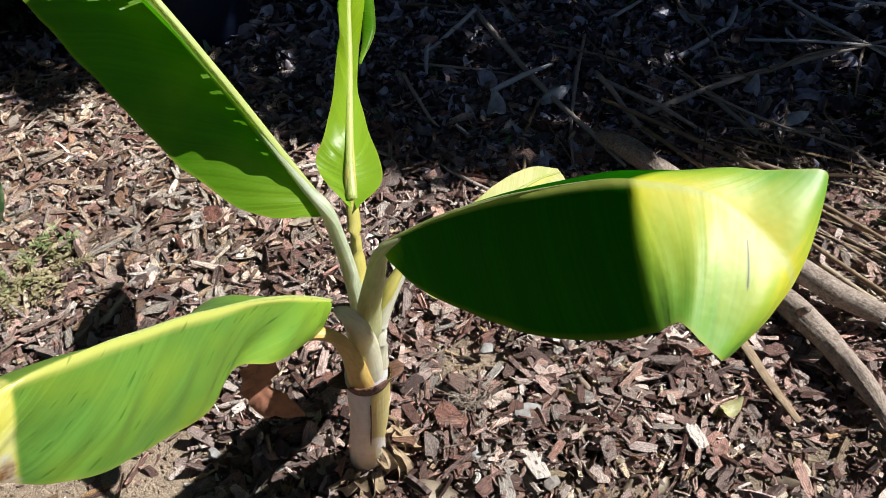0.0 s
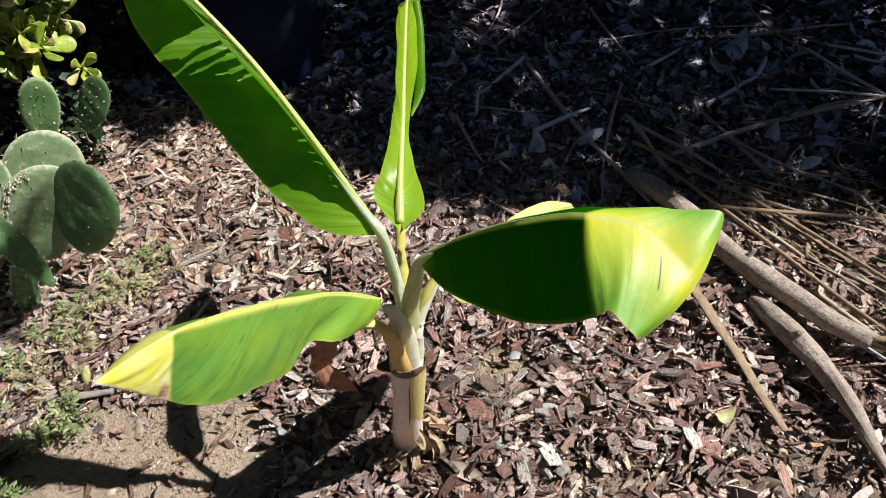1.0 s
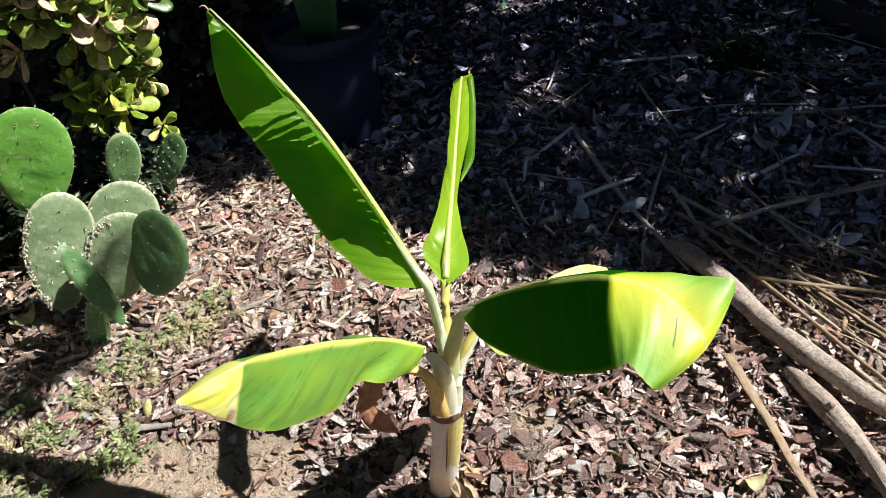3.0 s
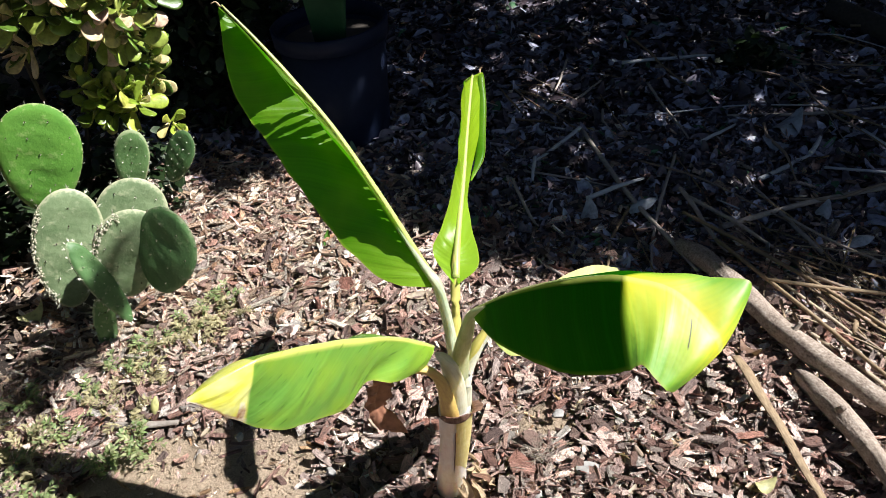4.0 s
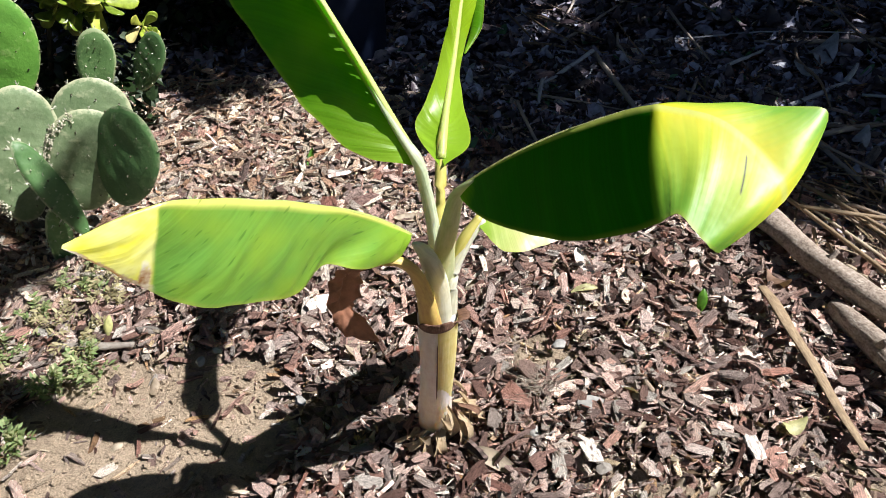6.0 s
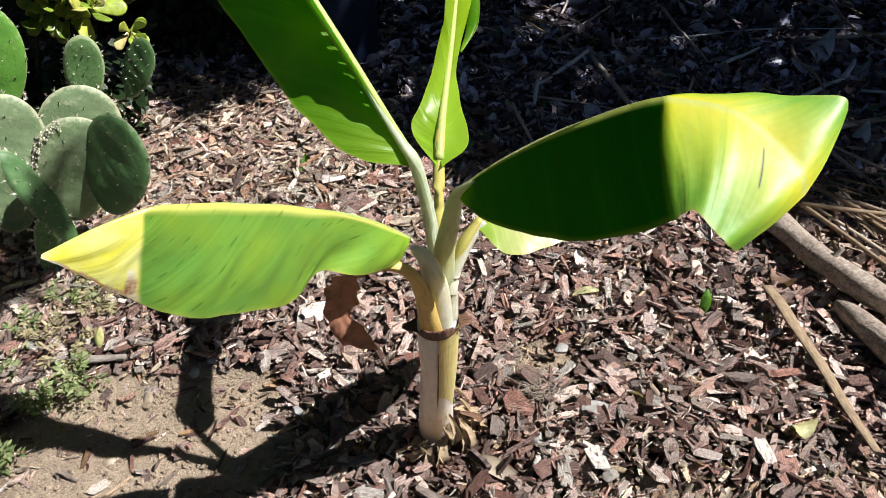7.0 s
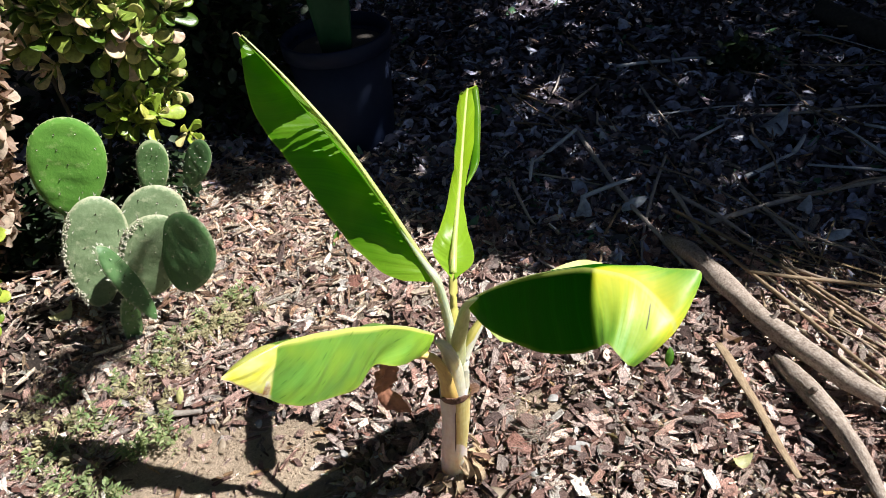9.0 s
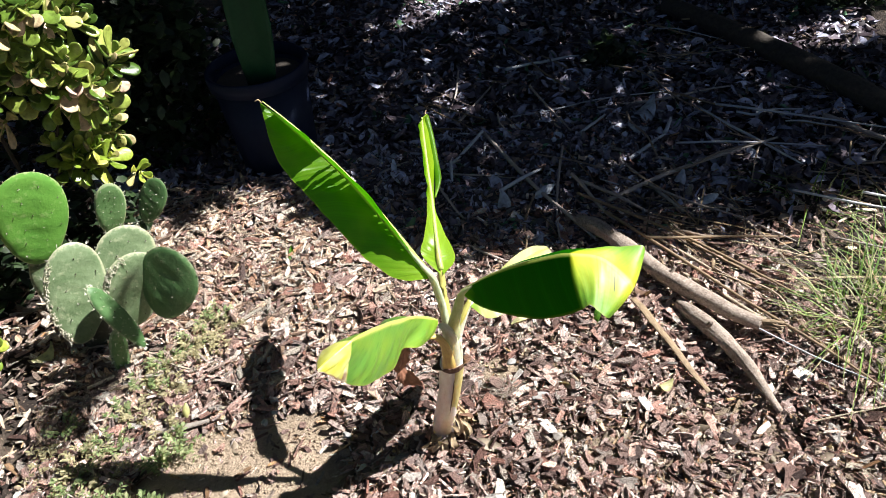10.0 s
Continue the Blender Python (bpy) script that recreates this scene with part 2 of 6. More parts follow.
def surface(name, a, c, scale=30, rough=0.6, relief=0.3, stretch=(1, 1, 1), spots=None, sss=0.0):
    """Plain natural surface with two scales of variation."""
    m, n, l, b = node_mat(name)
    co = n.new("ShaderNodeTexCoord").outputs["Object"]
    v = scaled(n, l, co, stretch)
    big, fine = noise_tex(n, l, v, scale, 4, 0.6), noise_tex(n, l, v, scale * 7, 4, 0.65)
    f = math_node(n, l, "ADD", math_node(n, l, "MULTIPLY", big.outputs["Fac"], 0.65), math_node(n, l, "MULTIPLY", fine.outputs["Fac"], 0.35))
    col = ramp(n, l, f, [(0.33, a), (0.67, c)])
    if spots:
        col = mixc(n, l, ramp(n, l, noise_tex(n, l, v, scale * 1.7, 5, 0.7).outputs["Fac"], [(0.56, (0, 0, 0)), (0.68, (0.85, 0.85, 0.85))]), col, spots)
    l.new(col, b.inputs["Base Color"])
    b.inputs["Roughness"].default_value = rough
    bump(n, l, f, b, relief, 0.004)
    return m


def tube_material(name, stops, rough=0.7, relief=0.6, stretch=(1.5, 9, 1), soft_flesh=0.0):
    """Stems and wood whose grain runs along the length."""
    m, n, l, b = node_mat(name)
    uv = n.new("ShaderNodeUVMap").outputs["UV"]
    rnd = n.new("ShaderNodeObjectInfo").outputs["Random"]
    comb = n.new("ShaderNodeCombineXYZ")
    l.new(math_node(n, l, "MULTIPLY", rnd, 50.0), comb.inputs[0])
    v = scaled(n, l, uv, stretch, comb.outputs[0])
    g = noise_tex(n, l, v, 3.0, 6, 0.65)
    pos = n.new("ShaderNodeNewGeometry").outputs["Position"]
    s = noise_tex(n, l, pos, 70, 5, 0.65)
    f = math_node(n, l, "ADD", math_node(n, l, "MULTIPLY", g.outputs["Fac"], 0.6), math_node(n, l, "MULTIPLY", s.outputs["Fac"], 0.4))
    l.new(ramp(n, l, f, stops), b.inputs["Base Color"])
    b.inputs["Roughness"].default_value = rough
    if soft_flesh:
        b.inputs["Subsurface Weight"].default_value = soft_flesh
        b.inputs["Subsurface Radius"].default_value = (1.0, 0.8, 0.5)
        b.inputs["Subsurface Scale"].default_value = 0.06
    bump(n, l, f, b, relief, 0.004)
    return m


SOIL = soil_material()
BARK = chip_material("bark_mulch", [(0.0, (0.14, 0.078, 0.066)), (0.15, (0.29, 0.175, 0.150)), (0.45, (0.45, 0.305, 0.265)), (0.74, (0.61, 0.455, 0.40)), (0.90, (0.75, 0.63, 0.555)), (1.0, (0.84, 0.77, 0.70))])
WOOD = chip_material("pale_wood_splinters", [(0.0, (0.26, 0.15, 0.09)), (0.5, (0.52, 0.37, 0.245)), (1.0, (0.80, 0.68, 0.52))])
TAN = chip_material("tan_bark_curls", [(0.0, (0.32, 0.20, 0.15)), (0.3, (0.56, 0.39, 0.29)), (0.65, (0.76, 0.61, 0.48)), (1.0, (0.88, 0.80, 0.69))], 0.75, 0.55, 1.15)
# Shade's darkness and skylight's blue are put into these leaf colours.
LITTER_SKYLIT = thin_leaf_material("dry_leaf_litter_sky_blue", [(0.0, (0.022, 0.018, 0.021)), (0.42, (0.085, 0.065, 0.080)), (0.66, (0.25, 0.21, 0.255)), (0.86, (0.44, 0.46, 0.62)), (0.95, (0.68, 0.70, 0.88)), (0.975, (0.68, 0.70, 0.88)), (0.98, (0.07, 0.17, 0.08)), (1.0, (0.12, 0.28, 0.15))], 0.0, 0.34)
DEADLEAF = thin_leaf_material("dead_banana_leaf", [(0.0, (0.30, 0.125, 0.075)), (1.0, (0.38, 0.18, 0.115))], 0.25, 0.6)
DRYLEAF = thin_leaf_material("brown_dry_leaf", [(0.0, (0.20, 0.115, 0.08)), (0.6, (0.36, 0.25, 0.18)), (1.0, (0.56, 0.45, 0.35))], 0.15, 0.6)
PALELEAF = thin_leaf_material("bleached_dry_leaf", [(0.0, (0.26, 0.19, 0.13)), (1.0, (0.54, 0.46, 0.36))], 0.2, 0.6)
# Grey leaf with the blue of skylight mixed into its colour.
GREYLEAF = thin_leaf_material("grey_leaf_sky_blue", [(0.0, (0.36, 0.41, 0.50)), (1.0, (0.52, 0.57, 0.66))], 0.1, 0.45)
YELLOWLEAF = thin_leaf_material("yellow_fallen_leaf", [(0.0, (0.52, 0.52, 0.22)), (1.0, (0.6, 0.58, 0.32))], 0.25, 0.5)
GREENLEAF = thin_leaf_material("green_fallen_leaf", [(0.0, (0.07, 0.2, 0.025)), (1.0, (0.12, 0.3, 0.03))], 0.4, 0.4)
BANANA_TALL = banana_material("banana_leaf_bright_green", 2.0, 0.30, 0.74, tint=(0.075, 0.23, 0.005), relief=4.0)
BANANA_SLIM = banana_material("banana_leaf_yellow_green", 2.0, 0.27, 1.0, tint=(0.20, 0.32, 0.01), young=0.45, relief=3.0)
# Folded half's shade and the sun on its end are coloured in here.
BANANA_SUN_SHADE = banana_material("banana_leaf_sun_shade", trans=0.13, tone=0.38, lit_from=0.55, tear=0.785, tint=(0.018, 0.27, 0.0), patchy=0.03, relief=0.5, young=0.08, gloss=0.50)
BANANA_OLD = banana_material("banana_leaf_yellow_tip", 0.79, 0.10, 1.05, pale=0.4, tint=(0.075, 0.27, 0.02), patchy=0.75, wax=0.5, skew=0.40, relief=1.2, gloss=0.36)
BANANA_YOUNG = banana_material("banana_leaf_pale", 2.0, 0.2, 1.15, pale=0.8, tint=(0.40, 0.45, 0.18))
MIDRIB = tube_material("banana_midrib", [(0.3, (0.36, 0.45, 0.09)), (0.7, (0.52, 0.58, 0.18))], 0.4, 0.2, soft_flesh=0.4)
SHEATH_PALE = tube_material("banana_leaf_sheath", [(0.28, (0.46, 0.42, 0.28)), (0.5, (0.62, 0.58, 0.43)), (0.75, (0.72, 0.70, 0.58))], 0.5, 0.25, (1.0, 5, 1), 0.5)
PETIOLE = tube_material("banana_petiole", [(0.3, (0.34, 0.37, 0.17)), (0.55, (0.48, 0.49, 0.27)), (0.75, (0.60, 0.58, 0.40))], 0.45, 0.25, (1.5, 5, 1), 0.4)
PETIOLE_GREY = tube_material("banana_petiole_grey_green", [(0.3, (0.22, 0.29, 0.16)), (0.5, (0.40, 0.45, 0.30)), (0.75, (0.60, 0.62, 0.50))], 0.45, 0.25, (1.0, 8, 1), 0.3)
PETIOLE_YELLOW = tube_material("banana_petiole_yellow", [(0.3, (0.42, 0.36, 0.07)), (0.7, (0.55, 0.50, 0.16))], 0.45, 0.25, (1.5, 5, 1))
PETIOLE_TAN = tube_material("banana_petiole_fading", [(0.3, (0.50, 0.28, 0.09)), (0.55, (0.66, 0.46, 0.14)), (0.75, (0.70, 0.58, 0.12))], 0.5, 0.3, (1.5, 5, 1))
STEM = tube_material("banana_pseudostem", [(0.25, (0.52, 0.37, 0.30)), (0.40, (0.72, 0.60, 0.51)), (0.58, (0.82, 0.73, 0.64)), (0.8, (0.86, 0.80, 0.71))], 0.5, 0.35, (1.0, 6, 1), 0.8)
STEM_INNER = tube_material("banana_sheath_yellow", [(0.3, (0.48, 0.36, 0.10)), (0.5, (0.62, 0.52, 0.20)), (0.75, (0.72, 0.64, 0.40))], 0.5, 0.3, (1.0, 6, 1), 0.5)
SHEATH_DRY = tube_material("dry_sheath", [(0.28, (0.24, 0.145, 0.085)), (0.5, (0.50, 0.37, 0.23)), (0.75, (0.72, 0.60, 0.43))], 0.8, 0.8, (1.0, 9, 1))
LOGBARK = tube_material("log_bark", [(0.32, (0.06, 0.043, 0.036)), (0.43, (0.24, 0.185, 0.15)), (0.56, (0.42, 0.345, 0.29)), (0.72, (0.62, 0.555, 0.49))], 0.88, 1.0, (7, 11, 1))
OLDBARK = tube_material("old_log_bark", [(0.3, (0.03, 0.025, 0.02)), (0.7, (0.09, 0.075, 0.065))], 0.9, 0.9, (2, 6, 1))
TWIG = tube_material("twig_bark", [(0.28, (0.14, 0.095, 0.07)), (0.5, (0.31, 0.235, 0.18)), (0.75, (0.50, 0.42, 0.34))], 0.85, 0.7, (3, 4, 1))
REED = tube_material("dry_reed", [(0.28, (0.10, 0.065, 0.04)), (0.5, (0.27, 0.19, 0.115)), (0.7, (0.46, 0.35, 0.22))], 0.7, 0.5, (2, 8, 1))
PALECANE = tube_material("bleached_cane", [(0.28, (0.24, 0.18, 0.12)), (0.5, (0.44, 0.36, 0.26)), (0.75, (0.64, 0.56, 0.43))], 0.7, 0.5, (2, 8, 1))
STRAW = chip_material("dry_straw", [(0.0, (0.24, 0.17, 0.10)), (0.5, (0.44, 0.34, 0.22)), (1.0, (0.62, 0.52, 0.37))])
# Weathered grey wood, its blue tint standing for light from the sky.
GREYTWIG = tube_material("weathered_twig_sky_blue", [(0.28, (0.44, 0.46, 0.50)), (0.7, (0.70, 0.73, 0.78))], 0.85, 0.6, (3, 4, 1))
STONE = surface("grey_stone", (0.22, 0.21, 0.20), (0.46, 0.45, 0.44), 25, 0.85, 0.6)
PEBBLE = surface("pale_pebble", (0.18, 0.16, 0.14), (0.36, 0.33, 0.30), 30, 0.8, 0.4)
CACTUS = cactus_material("cactus_skin_green", (0.085, 0.25, 0.035), (0.15, 0.36, 0.055), (0.34, 0.44, 0.18), 0.97)
CACTUS_GREY = cactus_material("cactus_skin_grey", (0.085, 0.145, 0.060), (0.235, 0.31, 0.170), (0.42, 0.43, 0.28), 0.93)
# Mid green, kept dark to carry the shade on pads facing from the sun.
CACTUS_GREEN_SHADE = cactus_material("cactus_skin_green_shade", (0.05, 0.125, 0.04), (0.10, 0.20, 0.07), (0.26, 0.30, 0.18), 0.96)
CACTUS_YOUNG = cactus_material("cactus_skin_pale_green", (0.075, 0.165, 0.050), (0.15, 0.265, 0.10), (0.34, 0.40, 0.22), 0.90)
# Old corky base, coloured dark to stand for the shade on it.
CACTUS_OLD_SHADE = cactus_material("cactus_skin_old_shade", (0.03, 0.032, 0.022), (0.075, 0.078, 0.055), (0.20, 0.18, 0.13), 0.92)
COLLAR = tube_material("torn_sheath", [(0.28, (0.06, 0.026, 0.018)), (0.5, (0.15, 0.075, 0.048)), (0.75, (0.34, 0.20, 0.13))], 0.8, 0.8, (1.0, 3, 1))
SCAR = surface("cactus_corky_edge", (0.36, 0.33, 0.23), (0.66, 0.63, 0.52), 60, 0.9, 0.6)
SPINE = surface("cactus_spine", (0.72, 0.70, 0.58), (0.85, 0.83, 0.72), 60, 0.6, 0.1)
JADE = thin_leaf_material("jade_leaf", [(0.0, (0.045, 0.10, 0.015)), (0.3, (0.14, 0.235, 0.035)), (0.62, (0.33, 0.42, 0.08)), (0.80, (0.58, 0.54, 0.20)), (1.0, (0.74, 0.53, 0.42))], 0.05, 0.30)
JADE_YELLOW = thin_leaf_material("young_jade_leaf", [(0.0, (0.12, 0.20, 0.025)), (0.5, (0.28, 0.39, 0.045)), (0.9, (0.48, 0.52, 0.09)), (1.0, (0.56, 0.46, 0.24))], 0.06, 0.30)
AREOLE = surface("cactus_areole", (0.03, 0.03, 0.015), (0.07, 0.06, 0.03), 60, 0.9, 0.1)
JADE_STEM = surface("jade_stem", (0.03, 0.024, 0.018), (0.07, 0.055, 0.04), 40, 0.8, 0.5)
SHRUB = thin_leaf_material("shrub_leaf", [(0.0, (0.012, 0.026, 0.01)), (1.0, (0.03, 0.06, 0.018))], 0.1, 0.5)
CROWN = thin_leaf_material("tree_leaf", [(0.0, (0.03, 0.055, 0.02)), (1.0, (0.05, 0.09, 0.03))], 0.0, 0.5)
WEED = thin_leaf_material("weed_leaf", [(0.0, (0.15, 0.24, 0.09)), (0.6, (0.30, 0.37, 0.17)), (1.0, (0.48, 0.48, 0.28))], 0.3, 0.6)
DRYWEED = thin_leaf_material("dry_weed_leaf", [(0.0, (0.28, 0.25, 0.14)), (0.6, (0.42, 0.38, 0.22)), (1.0, (0.55, 0.48, 0.30))], 0.2, 0.7)
GRASS = thin_leaf_material("grass_blade", [(0.0, (0.13, 0.27, 0.05)), (0.5, (0.26, 0.40, 0.10)), (0.8, (0.42, 0.50, 0.20)), (1.0, (0.62, 0.58, 0.34))], 0.35, 0.5)
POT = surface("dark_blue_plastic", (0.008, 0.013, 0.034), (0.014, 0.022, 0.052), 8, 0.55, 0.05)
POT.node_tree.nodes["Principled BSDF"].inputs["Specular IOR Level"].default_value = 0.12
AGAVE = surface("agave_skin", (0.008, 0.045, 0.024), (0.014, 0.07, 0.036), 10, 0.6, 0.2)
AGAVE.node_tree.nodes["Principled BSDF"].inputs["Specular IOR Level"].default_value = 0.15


# ---- mesh helpers ----
def curve_through(points, count):
    """Smooth curve through a few points, evenly parted."""
    p = np.array(points, float)
    if len(p) == 2:
        return [Vector(p[0] + (p[1] - p[0]) * i / (count - 1)) for i in range(count)]
    e = np.vstack([2 * p[0] - p[1], p, 2 * p[-1] - p[-2]])
    out = []
    for i in range(count):
        s = i / (count - 1) * (len(p) - 1)
        k = min(int(s), len(p) - 2)
        f = s - k
        a, b, c, d = e[k], e[k + 1], e[k + 2], e[k + 3]
        out.append(Vector(0.5 * (2 * b + (c - a) * f + (2 * a - 5 * b + 4 * c - d) * f * f + (3 * b - a - 3 * c + d) * f ** 3)))
    return out


def mesh_of(name, verts, faces, material, uvs=None, smooth=True):
    me = bpy.data.meshes.new(name)
    me.from_pydata([tuple(v) for v in verts], [], [tuple(f) for f in faces])
    if uvs is not None:
        lay = me.uv_layers.new(name="UVMap")
        idx = np.empty(len(me.loops), dtype=np.int32)
        me.loops.foreach_get("vertex_index", idx)
        lay.data.foreach_set("uv", np.asarray(uvs, dtype=np.float32)[idx].ravel())
    me.polygons.foreach_set("use_smooth", [smooth] * len(me.polygons))
    me.materials.append(material)
    me.update()
    return me


def put(name, me, parent=None, label="", category="", group="", kind=""):
    ob = new(name, me)
    ob.parent = parent
    return tagged(ob, label, category, group, kind)


def tube(points, radii, around=10, count=None, knots=0.0, flat=1.0, seed=1, grain=0.0):
    """A round bar along a smooth curve: vertices, faces, uvs. knots: unevenness; grain: furrows along it."""
    count = count or max(6, len(points) * 5)
    c = curve_through(points, count)
    rr = np.interp(np.linspace(0, 1, count), np.linspace(0, 1, len(radii)), radii)
    verts, uvs, faces = [], [], []
    rng = random.Random(seed)
    up = Vector((0.13, 0.31, 1)).normalized()
    length = 0.0
    for i, p in enumerate(c):
        d = (c[min(i + 1, count - 1)] - c[max(i - 1, 0)]).normalized()
        if i:
            length += (p - c[i - 1]).length
        x = up.cross(d)
        if x.length < 0.2:
            x = Vector((1, 0, 0)).cross(d)
        x.normalize()
        y = d.cross(x)
        for k in range(around + 1):
            a = 2 * math.pi * k / around
            ka = k % around
            w = 1 + knots * noise.noise(Vector((p.x * 14 + seed, p.y * 14 + math.cos(a) * 0.7, p.z * 14 + math.sin(a) * 0.7)))
            if grain:
                w += grain * noise.noise(Vector((math.cos(a) * 5 + seed, math.sin(a) * 5, length * 9))) + 0.5 * grain * noise.noise(Vector((math.cos(a) * 11, math.sin(a) * 11 + seed, length * 26)))
            verts.append(p + (x * math.cos(a) + y * math.sin(a) * flat) * rr[i] * w)
            uvs.append((length * 10, k / around))
    m = around + 1
    for i in range(count - 1):
        for k in range(around):
            faces.append((i * m + k, i * m + k + 1, (i + 1) * m + k + 1, (i + 1) * m + k))
    for end, order in ((0, -1), (count - 1, 1)):
        verts.append(c[end] + (c[end] - c[1 if end == 0 else count - 2]).normalized() * rr[end] * 0.25)
        uvs.append((length * 10 * (end > 0), 0.5))
        t = len(verts) - 1
        for k in range(around):
            f = (end * m + k, end * m + k + 1, t)
            faces.append(f if order > 0 else f[::-1])
    return verts, faces, uvs


def bar(name, points, radii, material, parent=None, label="", around=10, count=None, knots=0.0, flat=1.0, seed=1, **tags):
    v, f, u = tube(points, radii, around, count, knots, flat, seed)
    return put(name, mesh_of(name, v, f, material, u), parent, label, **tags)


def thing(name, label, category, at=(0, 0, 0), group=""):
    ob = new(name)
    ob.empty_display_size = 0.05
    ob.location = at
    bpy.context.view_layer.update()
    return tagged(ob, label, category, group)


def under(ob, parent):
    """Hang a world-placed part under its thing."""
    ob.parent = parent
    ob.matrix_parent_inverse = Matrix.Translation(parent.location).inverted()
    return ob


def merged(name, shapes, material, smooth=True):
    """One mesh out of many (verts, faces, uvs) in numpy form."""
    nv, V, F, U = 0, [], [], []
    for v, f, u in shapes:
        V.append(v)
        U.append(u)
        F.extend([tuple(i + nv for i in q) for q in f])
        nv += len(v)
    return mesh_of(name, np.vstack(V), F, material, np.vstack(U), smooth)


def ground_z(x, y):
    far = min(1.0, max(0.0, 1.6 - 0.25 * math.hypot(x, y - 0.8)))
    n1 = noise.noise(Vector((x * 2.1, y * 2.1, 0.3))) * 0.016
    n2 = noise.noise(Vector((x * 9, y * 9, 4.1))) * 0.007
    n3 = noise.noise(Vector((x * 33, y * 33, 7.7))) * 0.003
    return (n1 + n2 + n3) * far - 0.006


def bare(x, y):
    """How bare of mulch the soil is, 0 to 1."""
    out = 0.0
    for cx, cy, rx, ry, most in ((-0.48, 0.125, 0.25, 0.17, 1.0), (-0.62, -0.10, 0.40, 0.17, 1.0), (0.60, -0.13, 0.19, 0.16, 0.55), (0.19, 0.225, 0.06, 0.045, 0.9), (-1.20, 0.40, 0.12, 0.1, 0.35), (0.30, -0.06, 0.10, 0.06, 0.6), (0.9, -0.35, 0.3, 0.16, 0.5)):
        d = math.hypot((x - cx) / rx, (y - cy) / ry) + 0.35 * noise.noise(Vector((x * 11, y * 11, 2)))
        out = max(out, most * min(1.0, max(0.0, (1.25 - d) * 2.2)))
    return out


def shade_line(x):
    """Where shade begins on the ground; the added tree's crown is laid out by it."""
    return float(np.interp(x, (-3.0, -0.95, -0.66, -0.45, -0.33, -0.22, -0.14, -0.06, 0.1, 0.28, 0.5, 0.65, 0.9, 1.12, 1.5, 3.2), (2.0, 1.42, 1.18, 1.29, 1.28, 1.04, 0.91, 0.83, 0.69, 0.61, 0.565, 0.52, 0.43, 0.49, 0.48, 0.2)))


# ---- ground ----
def build_ground():
    xs = np.concatenate([[-80, -30, -12, -6, -3.5, -2.6], np.arange(-2.1, 2.6, 0.022), [3.0, 3.6, 5, 9, 16, 36, 80]])
    ys = np.concatenate([[-80, -30, -12, -5, -2.4, -1.4], np.arange(-0.9, 3.2, 0.022), [3.6, 4.2, 5.5, 9, 16, 36, 80]])
    verts = [(x, y, ground_z(x, y)) for y in ys for x in xs]
    m = len(xs)
    faces = [(j * m + i, j * m + i + 1, (j + 1) * m + i + 1, (j + 1) * m + i) for j in range(len(ys) - 1) for i in range(m - 1)]
    return put("ground", mesh_of("ground", verts, faces, SOIL, [(0.35 if x < -1.7 or x > 2.4 or y < -0.8 or y > 3.4 else bare(x, y), 0) for x, y, z in verts]), label="sandy brown garden soil under bark mulch", category="ground", kind="structure")


ground = build_ground()


